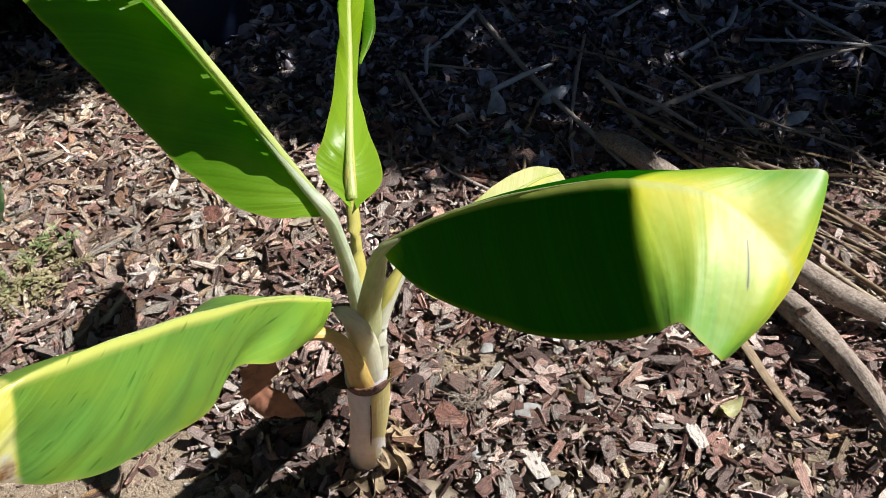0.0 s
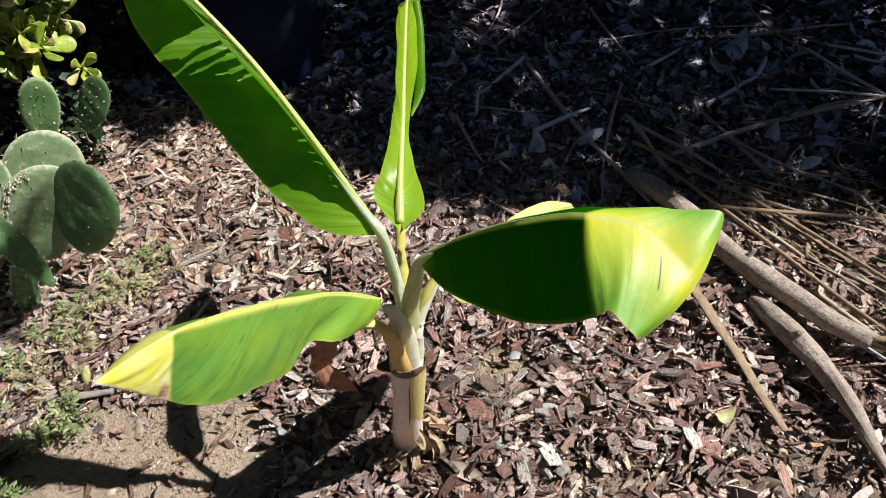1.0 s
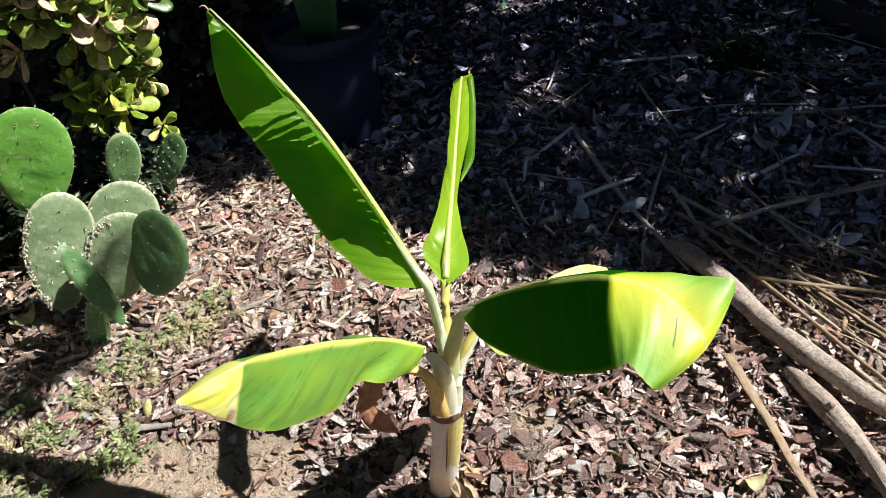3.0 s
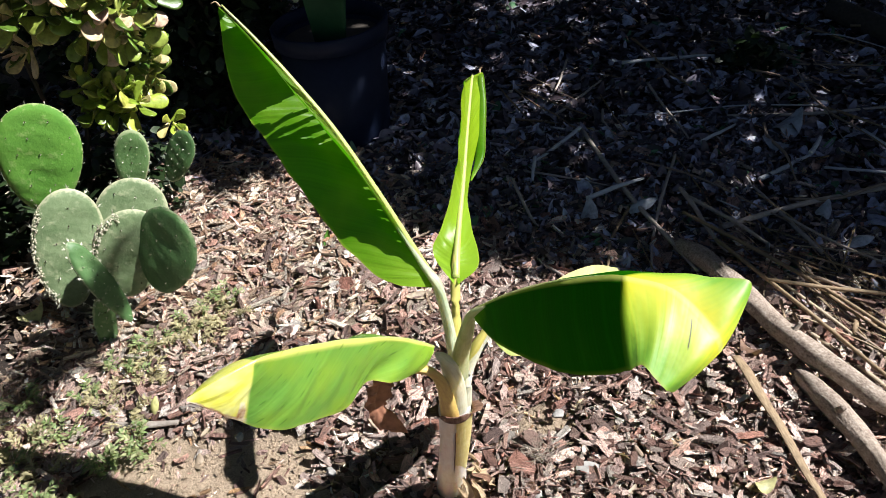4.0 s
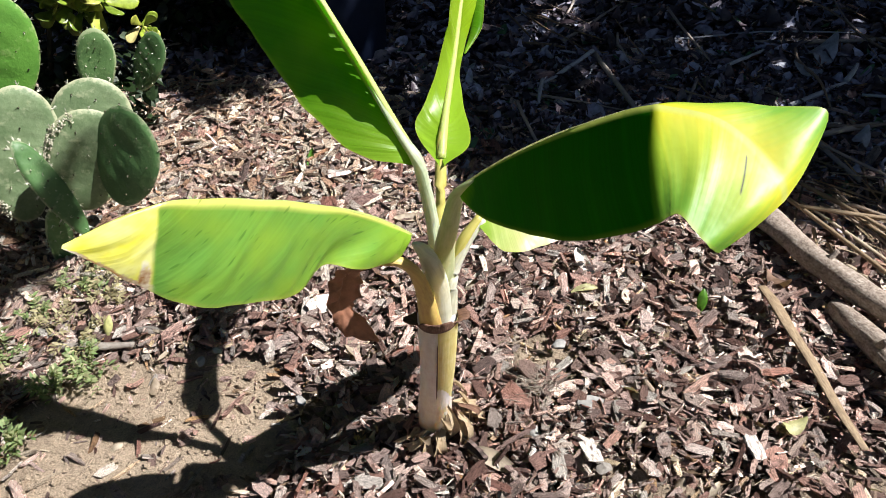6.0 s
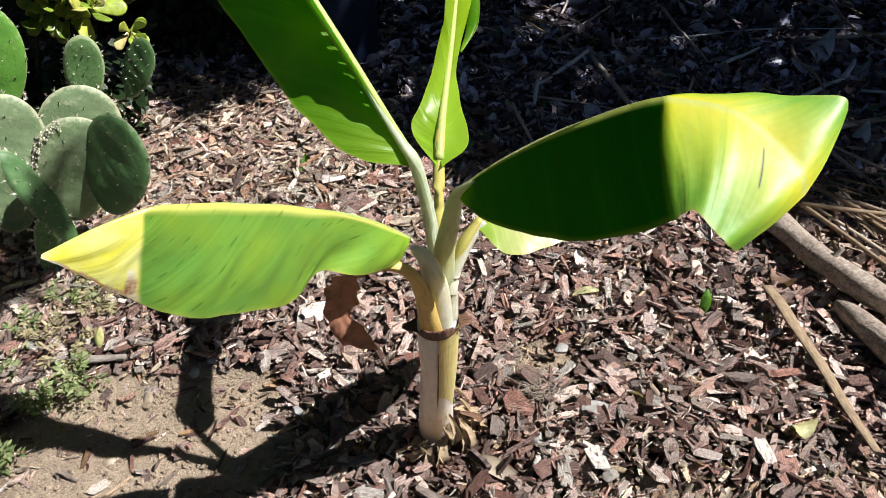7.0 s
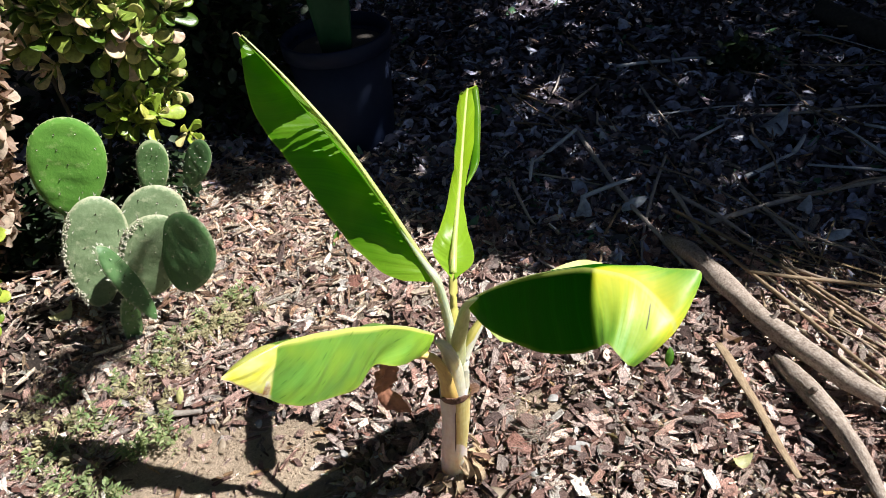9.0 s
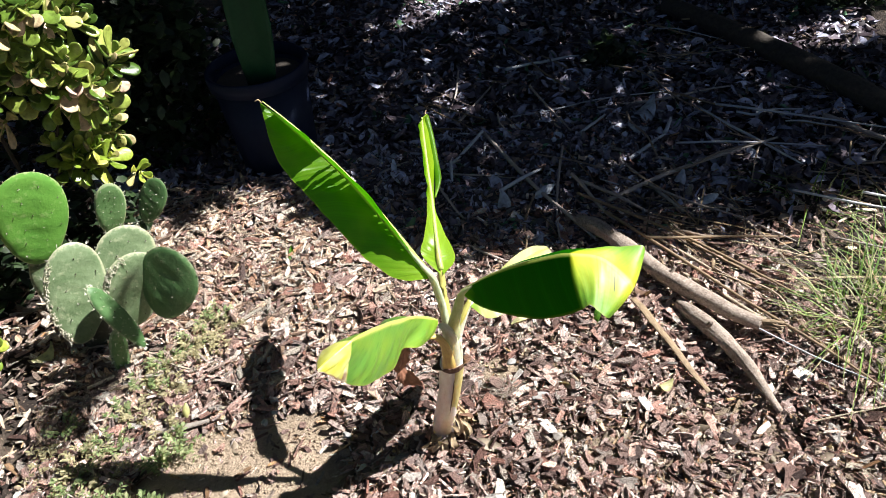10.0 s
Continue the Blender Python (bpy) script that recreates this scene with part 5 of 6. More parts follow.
# ---- leaves in heaps ----
def dry_leaf_shape(seed, long=1.0, wide=0.45, curl=0.3):
    """Curled dry leaf, 1 long, pointed at both ends."""
    rng = random.Random(seed)
    n = 6
    verts, uvs = [], []
    c1, c2, tw = rng.uniform(-curl, curl), rng.uniform(0.2, 0.9) * rng.choice((-1, 1)), rng.uniform(-0.5, 0.5)
    for i in range(n):
        t = i / (n - 1)
        w = wide / 2 * (math.sin(math.pi * (0.06 + 0.9 * t)) ** 0.8)
        for k in (-1, 0, 1):
            ang = tw * (t - 0.5)
            y, z = k * w, abs(k) * w * c2 + c1 * (t - 0.5) ** 2 * 2 + rng.uniform(-0.02, 0.02)
            verts.append(((t - 0.5) * long, y * math.cos(ang) - z * math.sin(ang), y * math.sin(ang) + z * math.cos(ang)))
            uvs.append((t, k * 0.5 + 0.5))
    faces = [(i * 3 + k, i * 3 + k + 1, i * 3 + k + 4, i * 3 + k + 3) for i in range(n - 1) for k in range(2)]
    return np.array(verts), faces, np.array(uvs)


DRY_SHAPES = [dry_leaf_shape(s, 1.0, (0.3, 0.45, 0.6)[s % 3], 0.45) for s in range(12)]


def strewn(shape, x, y, z, s, yaw, tilt, roll):
    m = np.array(Euler((roll, tilt, yaw)).to_matrix())
    v, f, u = shape
    return v * s @ m.T + np.array((x, y, z)), f, u


def dead_heap():
    rng = random.Random(8)
    shapes = []
    for k in range(900):
        z = rng.uniform(0.22, 0.76)
        x, y = -1.08 + (z - 0.27) * 0.42 - 0.17 * rng.random(), rng.gauss(0.80, 0.03)
        shapes.append(strewn(rng.choice(DRY_SHAPES), x, y, z, rng.uniform(0.03, 0.075), rng.uniform(0, 6.3), rng.uniform(-1.4, 1.4), rng.uniform(-1, 1)))
    for k in range(260):
        x, y = rng.uniform(-1.6, -1.25), rng.uniform(0.72, 1.1)
        shapes.append(strewn(rng.choice(DRY_SHAPES), x, y, 0.02 + rng.random() * 0.3, rng.uniform(0.03, 0.08), rng.uniform(0, 6.3), rng.uniform(-1, 1), rng.uniform(-1, 1)))
    return put("dead_foliage", merged("dead_foliage", shapes, DRYLEAF), None, "heap of shrivelled brown dead foliage beside the jade plant", "dead leaves", kind="stuff")


dead_heap()


# ---- plant pot with an agave in the shade ----
def lathe(name, prof, material, owner, label, n=40):
    verts = [(math.cos(2 * math.pi * k / n) * r, math.sin(2 * math.pi * k / n) * r, z) for r, z in prof for k in range(n)]
    faces = [(i * n + k, i * n + (k + 1) % n, (i + 1) * n + (k + 1) % n, (i + 1) * n + k) for i in range(len(prof) - 1) for k in range(n)]
    return put(name, mesh_of(name, verts, faces, material, [(0, 0)] * len(verts)), owner, label)


def build_pot():
    owner = thing("plant_pot", "large dark blue plastic plant pot standing in shade", "plant pot", (-0.27, 1.52, 0.0))
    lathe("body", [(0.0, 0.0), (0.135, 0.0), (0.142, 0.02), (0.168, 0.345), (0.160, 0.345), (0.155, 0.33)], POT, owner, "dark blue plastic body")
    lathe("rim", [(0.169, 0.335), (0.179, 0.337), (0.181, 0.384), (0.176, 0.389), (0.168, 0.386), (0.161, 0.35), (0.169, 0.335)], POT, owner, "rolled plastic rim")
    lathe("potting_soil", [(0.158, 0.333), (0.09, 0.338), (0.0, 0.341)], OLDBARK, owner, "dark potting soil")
    return owner


build_pot()
agave = thing("agave", "dark green upright agave growing in the pot", "agave", (-0.27, 1.50, 0.335))
for k, (fx, fy, tx, ty, tz, w) in enumerate([(-0.265, 1.42, -0.225, 1.24, 0.98, 0.13)]):
    a, b = Vector((fx, fy, 0.335)), Vector((tx, ty, tz))
    side = (b - a).cross(Vector((0.3, 1, 0.1))).normalized()
    mid = a.lerp(b, 0.5)
    nrm = side.cross((b - a).normalized())
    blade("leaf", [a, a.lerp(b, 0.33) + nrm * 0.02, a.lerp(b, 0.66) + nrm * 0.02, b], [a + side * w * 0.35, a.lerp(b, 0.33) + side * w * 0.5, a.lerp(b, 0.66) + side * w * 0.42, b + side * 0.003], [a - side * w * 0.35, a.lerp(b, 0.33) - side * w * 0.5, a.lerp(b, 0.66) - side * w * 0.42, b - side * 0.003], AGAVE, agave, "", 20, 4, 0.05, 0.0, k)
    agave.children[-1].modifiers.new("thickness", "SOLIDIFY").thickness = 0.008


# ---- shrubs behind ----
def leafy(name, label, category, centre, radii, count, size, material, seed):
    rng = random.Random(seed)
    shapes = []
    quad = (np.array([(0, 0, 0), (0.35, 0.26, 0.05), (0.35, -0.26, 0.05), (0.75, 0.2, 0.02), (0.75, -0.2, 0.02), (1, 0, -0.06)]), [(0, 2, 1), (1, 2, 4, 3), (3, 4, 5)], np.array([(0, 0.5), (0.35, 1), (0.35, 0), (0.75, 1), (0.75, 0), (1, 0.5)]))
    for k in range(count):
        d = Vector((rng.gauss(0, 1), rng.gauss(0, 1), rng.gauss(0, 1))).normalized() * rng.random() ** 0.45
        c = Vector((d.x * radii[0], d.y * radii[1], d.z * radii[2])) + Vector(centre)
        c.z = max(c.z, 0.01)
        shapes.append(strewn(quad, *c, size * rng.uniform(0.6, 1.3), rng.uniform(0, 6.3), rng.uniform(-0.9, 0.9), rng.uniform(-0.8, 0.8)))
    owner = thing(name, label, category, (centre[0], centre[1], 0))
    under(put("foliage", merged("foliage", shapes, material), kind="stuff"), owner)
    for k in range(5):
        a = Vector((centre[0] + rng.uniform(-0.05, 0.05), centre[1] + rng.uniform(-0.05, 0.05), 0))
        e = Vector((centre[0] + rng.uniform(-0.6, 0.6) * radii[0], centre[1] + rng.uniform(-0.6, 0.6) * radii[1], centre[2] + radii[2] * 0.5))
        under(bar("stem", [a, a.lerp(e, 0.5) + Vector((0.02, 0.01, 0)), e], (0.012, 0.009, 0.004), JADE_STEM, around=6, count=8), owner)
    return owner


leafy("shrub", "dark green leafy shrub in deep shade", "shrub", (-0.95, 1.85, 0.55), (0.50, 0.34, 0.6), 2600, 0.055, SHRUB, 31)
# Added to keep sky light off the ground behind the jade plant.
leafy("shrub", "broad dark shrub added to deepen the shade behind the jade plant", "shrub", (-1.75, 1.9, 0.75), (0.6, 0.6, 0.85), 3000, 0.07, SHRUB, 33)
# Two near-black masses set where there is only shade.
leafy("shrub", "near-black foliage added to stand for the shade behind the cactus", "shrub", (-1.20, 1.02, 0.12), (0.16, 0.12, 0.16), 600, 0.045, SHRUB, 34)
leafy("shrub", "near-black foliage added to stand for the shade under the jade plant", "shrub", (-0.92, 1.12, 0.12), (0.24, 0.10, 0.22), 800, 0.045, SHRUB, 35)
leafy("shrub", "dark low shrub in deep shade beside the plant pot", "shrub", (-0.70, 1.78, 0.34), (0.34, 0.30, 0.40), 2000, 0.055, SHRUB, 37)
leafy("weed_clump", "small dark green weed clump in the shaded litter", "weed", (1.13, 1.66, 0.05), (0.11, 0.09, 0.07), 170, 0.05, SHRUB, 36)
leafy("shrub", "small green shrub in a patch of sun", "shrub", (2.25, 1.75, 0.15), (0.28, 0.2, 0.22), 420, 0.05, SHRUB, 32)


# ---- unseen tree, added to shade the bed ----
def build_unseen_tree():
    owner = thing("tree", "unseen tree added to cast the shade, its dense crown set to the shade line", "tree", (4.3, 2.9, 0.0))
    rng = random.Random(41)
    under(bar("trunk", [(4.3, 2.9, -0.1), (4.27, 2.85, 0.8), (4.15, 2.75, 1.7), (4.0, 2.6, 2.5)], (0.2, 0.16, 0.14, 0.12), LOGBARK, around=16, count=20, knots=0.15), owner)
    for k in range(9):
        a = Vector((4.1, 2.7, 1.8 + 0.08 * k))
        e = Vector((rng.uniform(0.6, 5.2), rng.uniform(0.4, 3.8), rng.uniform(2.5, 3.1)))
        under(bar("limb", [a, a.lerp(e, 0.4) + Vector((0, 0, 0.35)), e], (0.07, 0.045, 0.015), LOGBARK, around=8, count=14, knots=0.1), owner)
    quad = (np.array([(0, 0, 0), (0.4, 0.3, 0.06), (0.4, -0.3, 0.06), (1, 0, -0.08)]), [(0, 2, 3, 1)], np.array([(0, 0.5), (0.4, 1), (0.4, 0), (1, 0.5)]))
    shapes = []
    while len(shapes) < 66000:
        gx, gy = rng.uniform(-3.2, 4.0), rng.uniform(0.1, 6.0)
        edge = gy - shade_line(gx) - 0.06 * noise.noise(Vector((gx * 2.6, gy * 2.6, 5)))
        if edge < 0.03:
            continue
        gap = noise.noise(Vector((gx * 1.7, gy * 1.7, 9.0)))
        # Openings left so that sun patches land at chosen spots.
        if (gap > 0.42 and edge > 0.6 and gx > 0.35) or math.hypot((gx - 0.86) / 0.12, (gy - 2.6) / 0.07) < 1 or math.hypot((gx - 2.2) / 0.45, (gy - 1.52) / 0.17) < 1:
            continue
        if gx > 0.2 and rng.random() < 0.2:
            continue
        h = rng.uniform(2.3, 3.2)
        shapes.append(strewn(quad, gx + 0.86 * h, gy - 0.12 * h, h, rng.uniform(0.06, 0.125), rng.uniform(0, 6.3), rng.uniform(-0.6, 0.6), rng.uniform(-0.6, 0.6)))
    # unseen leaf clusters, added to cast the dark ground patches by the cactus
    shade_casters = [(-0.93, -0.83, 0.50, 0.66)] * 140 + [(-1.00, -0.88, 0.36, 0.53)] * 160
    for x0, x1, y0, y1 in shade_casters:
        gx, gy, h = rng.uniform(x0, x1), rng.uniform(y0, y1), rng.uniform(2.25, 2.6)
        shapes.append(strewn(quad, gx + 0.86 * h, gy - 0.12 * h, h, rng.uniform(0.03, 0.05), rng.uniform(0, 6.3), rng.uniform(-0.6, 0.6), rng.uniform(-0.6, 0.6)))
    under(put("crown", merged("crown", shapes, CROWN), kind="stuff"), owner)


build_unseen_tree()


# ---- unseen fence, added to keep sky light off the bed ----
def build_unseen_fence():
    owner = thing("fence", "unseen dark board fence added to block low sky light behind the bed", "fence", (0.5, 4.6, 0.0))
    me = mesh_of("board", [(x, y, z) for z in (0.0, 1.9) for y in (-0.012, 0.012) for x in (-0.07, 0.07)], [(0, 2, 3, 1), (4, 5, 7, 6), (0, 1, 5, 4), (2, 6, 7, 3), (0, 4, 6, 2), (1, 3, 7, 5)], OLDBARK, [(x, y) for z in (0, 19) for y in (0, 0.1) for x in (0, 1)], False)
    for k in range(62):
        ob = new("board", me)
        ob.location = (-5.0 + 0.15 * k, 4.6 + 0.004 * (k % 2), -0.01)
        ob.parent = owner
        ob.matrix_parent_inverse = Matrix.Translation(owner.location).inverted()


build_unseen_fence()


# ---- weeds and grass ----
def weed(x, y, size, count, seed, material=WEED):
    rng = random.Random(seed)
    shapes = []
    quad = (np.array([(0, 0, 0), (0.5, 0.2, 0.05), (0.5, -0.2, 0.05), (1, 0, -0.05)]), [(0, 2, 3, 1)], np.array([(0, 0.5), (0.5, 1), (0.5, 0), (1, 0.5)]))
    z0 = ground_z(x, y)
    for s in range(int(count * 1.3)):
        a, r, hh = rng.uniform(0, 6.3), size * rng.uniform(0.3, 1.0), rng.uniform(0.02, 0.06)
        e = Vector((x + math.cos(a) * r, y + math.sin(a) * r, z0 + hh))
        b = Vector((x, y, z0))
        for q in range(9):
            p = b.lerp(e, 0.25 + 0.75 * q / 8) + Vector((0, 0, 0.02 * math.sin(q / 8 * 3.1)))
            for sgn in (-1, 1):
                shapes.append(strewn(quad, p.x, p.y, p.z, rng.uniform(0.007, 0.017), a + sgn * rng.uniform(0.6, 1.2), rng.uniform(-0.7, 0.2), rng.uniform(-0.5, 0.5)))
    return put("weed", merged("weed", shapes, material), None, "small feathery green weed growing through the mulch", "weed", "weeds")


for k, (x, y, s, c) in enumerate([(-0.66, 0.55, 0.07, 14), (-0.58, 0.60, 0.06, 12), (-0.72, 0.47, 0.07, 14), (-0.62, 0.245, 0.06, 12), (-0.67, 0.20, 0.05, 10), (-0.80, 0.30, 0.07, 12), (-0.88, 0.22, 0.07, 12), (-0.78, 0.12, 0.07, 14), (-0.70, 0.08, 0.06, 12), (-0.92, 0.40, 0.06, 10), (-0.52, 0.66, 0.05, 10), (-0.78, 0.40, 0.06, 10), (-1.0, 0.10, 0.06, 10)]):
    weed(x, y, s, c, 60 + k)


for k, (x, y, sz, c) in enumerate([(-0.60, 0.56, 0.07, 16), (-0.68, 0.50, 0.07, 16), (-0.54, 0.63, 0.06, 12), (-0.73, 0.38, 0.07, 14), (-0.86, 0.27, 0.08, 14), (-0.80, 0.20, 0.07, 14), (-0.95, 0.30, 0.07, 12), (-0.64, 0.42, 0.05, 10), (-0.56, 0.54, 0.06, 14), (-0.50, 0.58, 0.06, 12), (-0.66, 0.32, 0.06, 12)]):
    tagged(weed(x, y, sz, c, 160 + k, DRYWEED), "small dried pale weed growing through the mulch")


def grass(x, y, r, count, seed):
    rng = random.Random(seed)
    V, F, U = [], [], []
    for k in range(count):
        a, q = rng.uniform(0, 6.3), r * math.sqrt(rng.random())
        bx, by = x + math.cos(a) * q, y + math.sin(a) * q
        d = Vector((math.cos(a + rng.uniform(-1.2, 1.2)), math.sin(a + rng.uniform(-1.2, 1.2)), 0))
        h, w, lean = rng.uniform(0.05, 0.16), rng.uniform(0.0014, 0.0032), rng.uniform(0.5, 1.8)
        s = Vector((-d.y, d.x, 0)) * w
        b0 = len(V)
        for t in (0, 0.35, 0.7, 1.0):
            p = Vector((bx, by, ground_z(bx, by))) + d * h * lean * t * t + Vector((0, 0, h * (t - 0.35 * lean * t * t)))
            V += [p - s * (1 - t * 0.9), p + s * (1 - t * 0.9)]
            U += [(t, 0), (t, 1)]
        F += [(b0 + 2 * i, b0 + 2 * i + 1, b0 + 2 * i + 3, b0 + 2 * i + 2) for i in range(3)]
    return put("grass", mesh_of("grass", V, F, GRASS, U), None, "tufts of thin green grass at the edge of the mulch", "grass", kind="stuff")


grass(1.10, 0.05, 0.14, 190, 71)
grass(1.26, 0.16, 0.17, 80, 72)
grass(1.5, 0.05, 0.28, 180, 73)
grass(1.30, 0.52, 0.10, 40, 74)


def straw():
    """Dry stalks that lie along the fallen branches."""
    rng = random.Random(27)
    shapes = []
    flat = (np.array([(-0.5, -0.5, 0), (-0.5, 0.5, 0), (-0.15, -0.5, 0.4), (-0.15, 0.5, 0.4), (0.2, -0.5, 0.5), (0.2, 0.5, 0.5), (0.5, -0.3, 0), (0.5, 0.3, 0)]), [(0, 2, 3, 1), (2, 4, 5, 3), (4, 6, 7, 5)], np.array([(0, 0), (0, 1), (0.3, 0), (0.3, 1), (0.7, 0), (0.7, 1), (1, 0), (1, 1)]))
    for k in range(130):
        t = rng.random()
        x, y = 0.66 + 0.42 * t + rng.gauss(0.08, 0.10), 0.72 - 0.85 * t + rng.gauss(0.06, 0.10)
        ln, w = rng.uniform(0.06, 0.34), rng.uniform(0.0015, 0.0055)
        v, f, u = flat
        shapes.append(strewn((v * np.array((1, w / ln, 0.05)), f, u), x, y, ground_z(x, y) + rng.uniform(0.015, 0.05), ln, rng.gauss(-1.0, 0.55), rng.gauss(0, 0.06), rng.gauss(0, 0.5)))
    return put("dry_straw", merged("dry_straw", shapes, STRAW), None, "pale dry stalks and straw heaped along the fallen branches", "straw", kind="stuff")


straw()


# ---- stones and single fallen leaves ----
def rock(x, y, z, s, material, label, seed, sq=(1, 0.8, 0.55), category="stone"):
    bm = bmesh.new()
    bmesh.ops.create_icosphere(bm, subdivisions=3, radius=1)
    rng = random.Random(seed)
    cuts = [(Vector((rng.uniform(-1, 1), rng.uniform(-1, 1), rng.uniform(-1, 1))).normalized(), rng.uniform(0.55, 0.85)) for _ in range(9)]
    for v in bm.verts:
        for c, d in cuts:
            e = v.co.dot(c) - d
            if e > 0:
                v.co -= c * e * 0.9
        v.co += v.co.normalized() * 0.05 * noise.noise(v.co * 3 + Vector((seed, 0, 0)))
        v.co = Vector((v.co.x * sq[0], v.co.y * sq[1], v.co.z * sq[2])) * s
    me = bpy.data.meshes.new("stone")
    bm.to_mesh(me)
    bm.free()
    me.materials.append(material)
    me.polygons.foreach_set("use_smooth", [False] * len(me.polygons))
    ob = put("stone", me, None, label, category)
    ob.matrix_world = pose(x, y, z, rng.uniform(-15, 15), rng.uniform(-15, 15), rng.uniform(0, 360))
    return ob


for k, (x, y, s, m, lb) in enumerate([(0.245, 0.088, 0.029, STONE, "flat pale grey stone on the mulch"), (0.21, 0.225, 0.014, STONE, "small pale grey stone on the mulch"), (0.145, 0.045, 0.014, STONE, "dark grey pebble in the soil"), (0.215, 0.07, 0.017, STONE, "rough grey clod in the mulch"), (0.24, -0.02, 0.015, PEBBLE, "rounded tan pebble in the mulch"),
    (-0.488, 0.60, 0.017, PEBBLE, "white angular pebble on the mulch"), (-0.455, 0.655, 0.013, PEBBLE, "white pebble on the mulch"), (-0.42, 0.245, 0.011, STONE, "grey pebble on bare soil"), (-0.395, 0.27, 0.010, STONE, "small grey pebble on bare soil"), (-0.98, 0.50, 0.014, PEBBLE, "pale pebble near the cactus"), (-0.23, 0.145, 0.013, STONE, "bluish grey stone in shade"), (-0.80, 0.33, 0.012, PEBBLE, "pale pebble among weeds")]):
    rock(x, y, ground_z(x, y) + s * 0.3 + 0.022, s, m, lb, 100 + k, (1, 0.75, 0.34) if k == 0 else (1, 0.8, 0.55))


def single_leaf(x, y, z, size, yaw, tilt, roll, material, label, shape=1):
    v, f, u = DRY_SHAPES[shape]
    ob = put("fallen_leaf", mesh_of("fallen_leaf", v * size, f, material, u), None, label, "leaf", "fallen leaves")
    ob.matrix_world = Matrix.Translation((x, y, z)) @ Euler((roll, tilt, yaw)).to_matrix().to_4x4()
    return ob


for x, y, z, s, yaw, tilt, roll, m, lb, sh in [
    (0.474, 0.285, 0.040, 0.045, 1.3, -1.1, 0.3, GREENLEAF, "green leaf standing up in the mulch", 1), (-0.29, 0.87, 0.035, 0.05, 1.2, -0.6, 0.2, GREENLEAF, "green leaf lying in the mulch", 0),
    (0.53, 0.022, 0.035, 0.042, 0.3, 0.1, 0.1, YELLOWLEAF, "pale yellow-green leaf on the mulch", 2), (0.275, 0.345, 0.038, 0.05, 0.1, 0.0, 0.2, YELLOWLEAF, "thin pale green leaf lying flat", 3),
    (0.315, 0.105, 0.03, 0.05, 2.2, 0.1, 0.9, PALELEAF, "curled tan leaf on the mulch", 4), (-0.605, 0.325, 0.05, 0.04, 1.4, -0.9, 0.1, YELLOWLEAF, "small yellow-green leaf by the twig", 1),
    (-0.15, 0.25, 0.032, 0.06, 2.0, 0.2, 0.3, PALELEAF, "white bleached leaf fallen beside the plant", 4), (0.08, 0.0, 0.03, 0.085, -0.5, 0.2, 0.4, PALELEAF, "pale dry banana leaf scrap at the stem foot", 3),
    (-1.00, 0.68, 0.045, 0.07, 0.5, -0.3, 0.1, YELLOWLEAF, "yellow-green leaf near the cactus", 2), (-0.17, 0.60, 0.034, 0.045, 0.7, 0.2, 0.1, DRYLEAF, "reddish dry leaf on the mulch", 5),
    (0.62, 0.33, 0.04, 0.05, 2.0, 0.3, 0.5, DRYLEAF, "grey curled dry leaf under the branch", 2), (-0.05, 0.60, 0.035, 0.07, 0.2, 0.2, 0.4, PALELEAF, "twisted white dry leaf on the mulch", 0),
    (-0.02, 0.02, 0.06, 0.06, 1.9, 0.9, 0.3, PALELEAF, "white dry sheath strip beside the stem", 3),
    (1.06, 1.19, 0.05, 0.115, 0.6, -0.15, 0.2, GREYLEAF, "large grey weathered leaf in the shaded litter", 2), (0.545, 0.872, 0.05, 0.085, 0.4, -0.2, 0.2, GREYLEAF, "grey weathered leaf among the sticks", 1),
    (0.40, 0.855, 0.05, 0.075, 1.3, -0.2, -0.1, GREYLEAF, "grey weathered leaf in the shaded litter", 2), (0.985, 1.10, 0.05, 0.075, 2.6, -0.2, 0.1, GREYLEAF, "grey curled leaf in the shaded litter", 5),
    (0.985, 0.62, 0.06, 0.07, 0.2, -0.2, 0.2, GREYLEAF, "pale grey leaf lying between the canes", 1), (0.96, 0.745, 0.055, 0.06, 0.9, -0.2, 0.2, GREYLEAF, "pale grey leaf lying among the sticks", 2)]:
    single_leaf(x, y, z, s, yaw, tilt, roll, m, lb, sh)


def root_tangle(x, y, seed):
    rng = random.Random(seed)
    owner = thing("dry_roots", "tangle of thin pale dry roots on the mulch", "roots", (x, y, 0))
    for k in range(30):
        p = Vector((x + rng.gauss(0, 0.024), y + rng.gauss(0, 0.016), 0.034))
        pts = [p + Vector((rng.gauss(0, 0.010) + 0.012 * (q - 1.5) * (-1) ** k, rng.gauss(0, 0.010), rng.uniform(-0.006, 0.010))) for q in range(4)]
        under(bar("root", pts, (0.0006, 0.0005, 0.0003), PALE_ROOT, around=5, count=16), owner)
    return owner


PALE_ROOT = tube_material("pale_root", [(0.3, (0.16, 0.125, 0.10)), (0.7, (0.42, 0.36, 0.30))], 0.8, 0.2)
root_tangle(0.152, 0.132, 5)


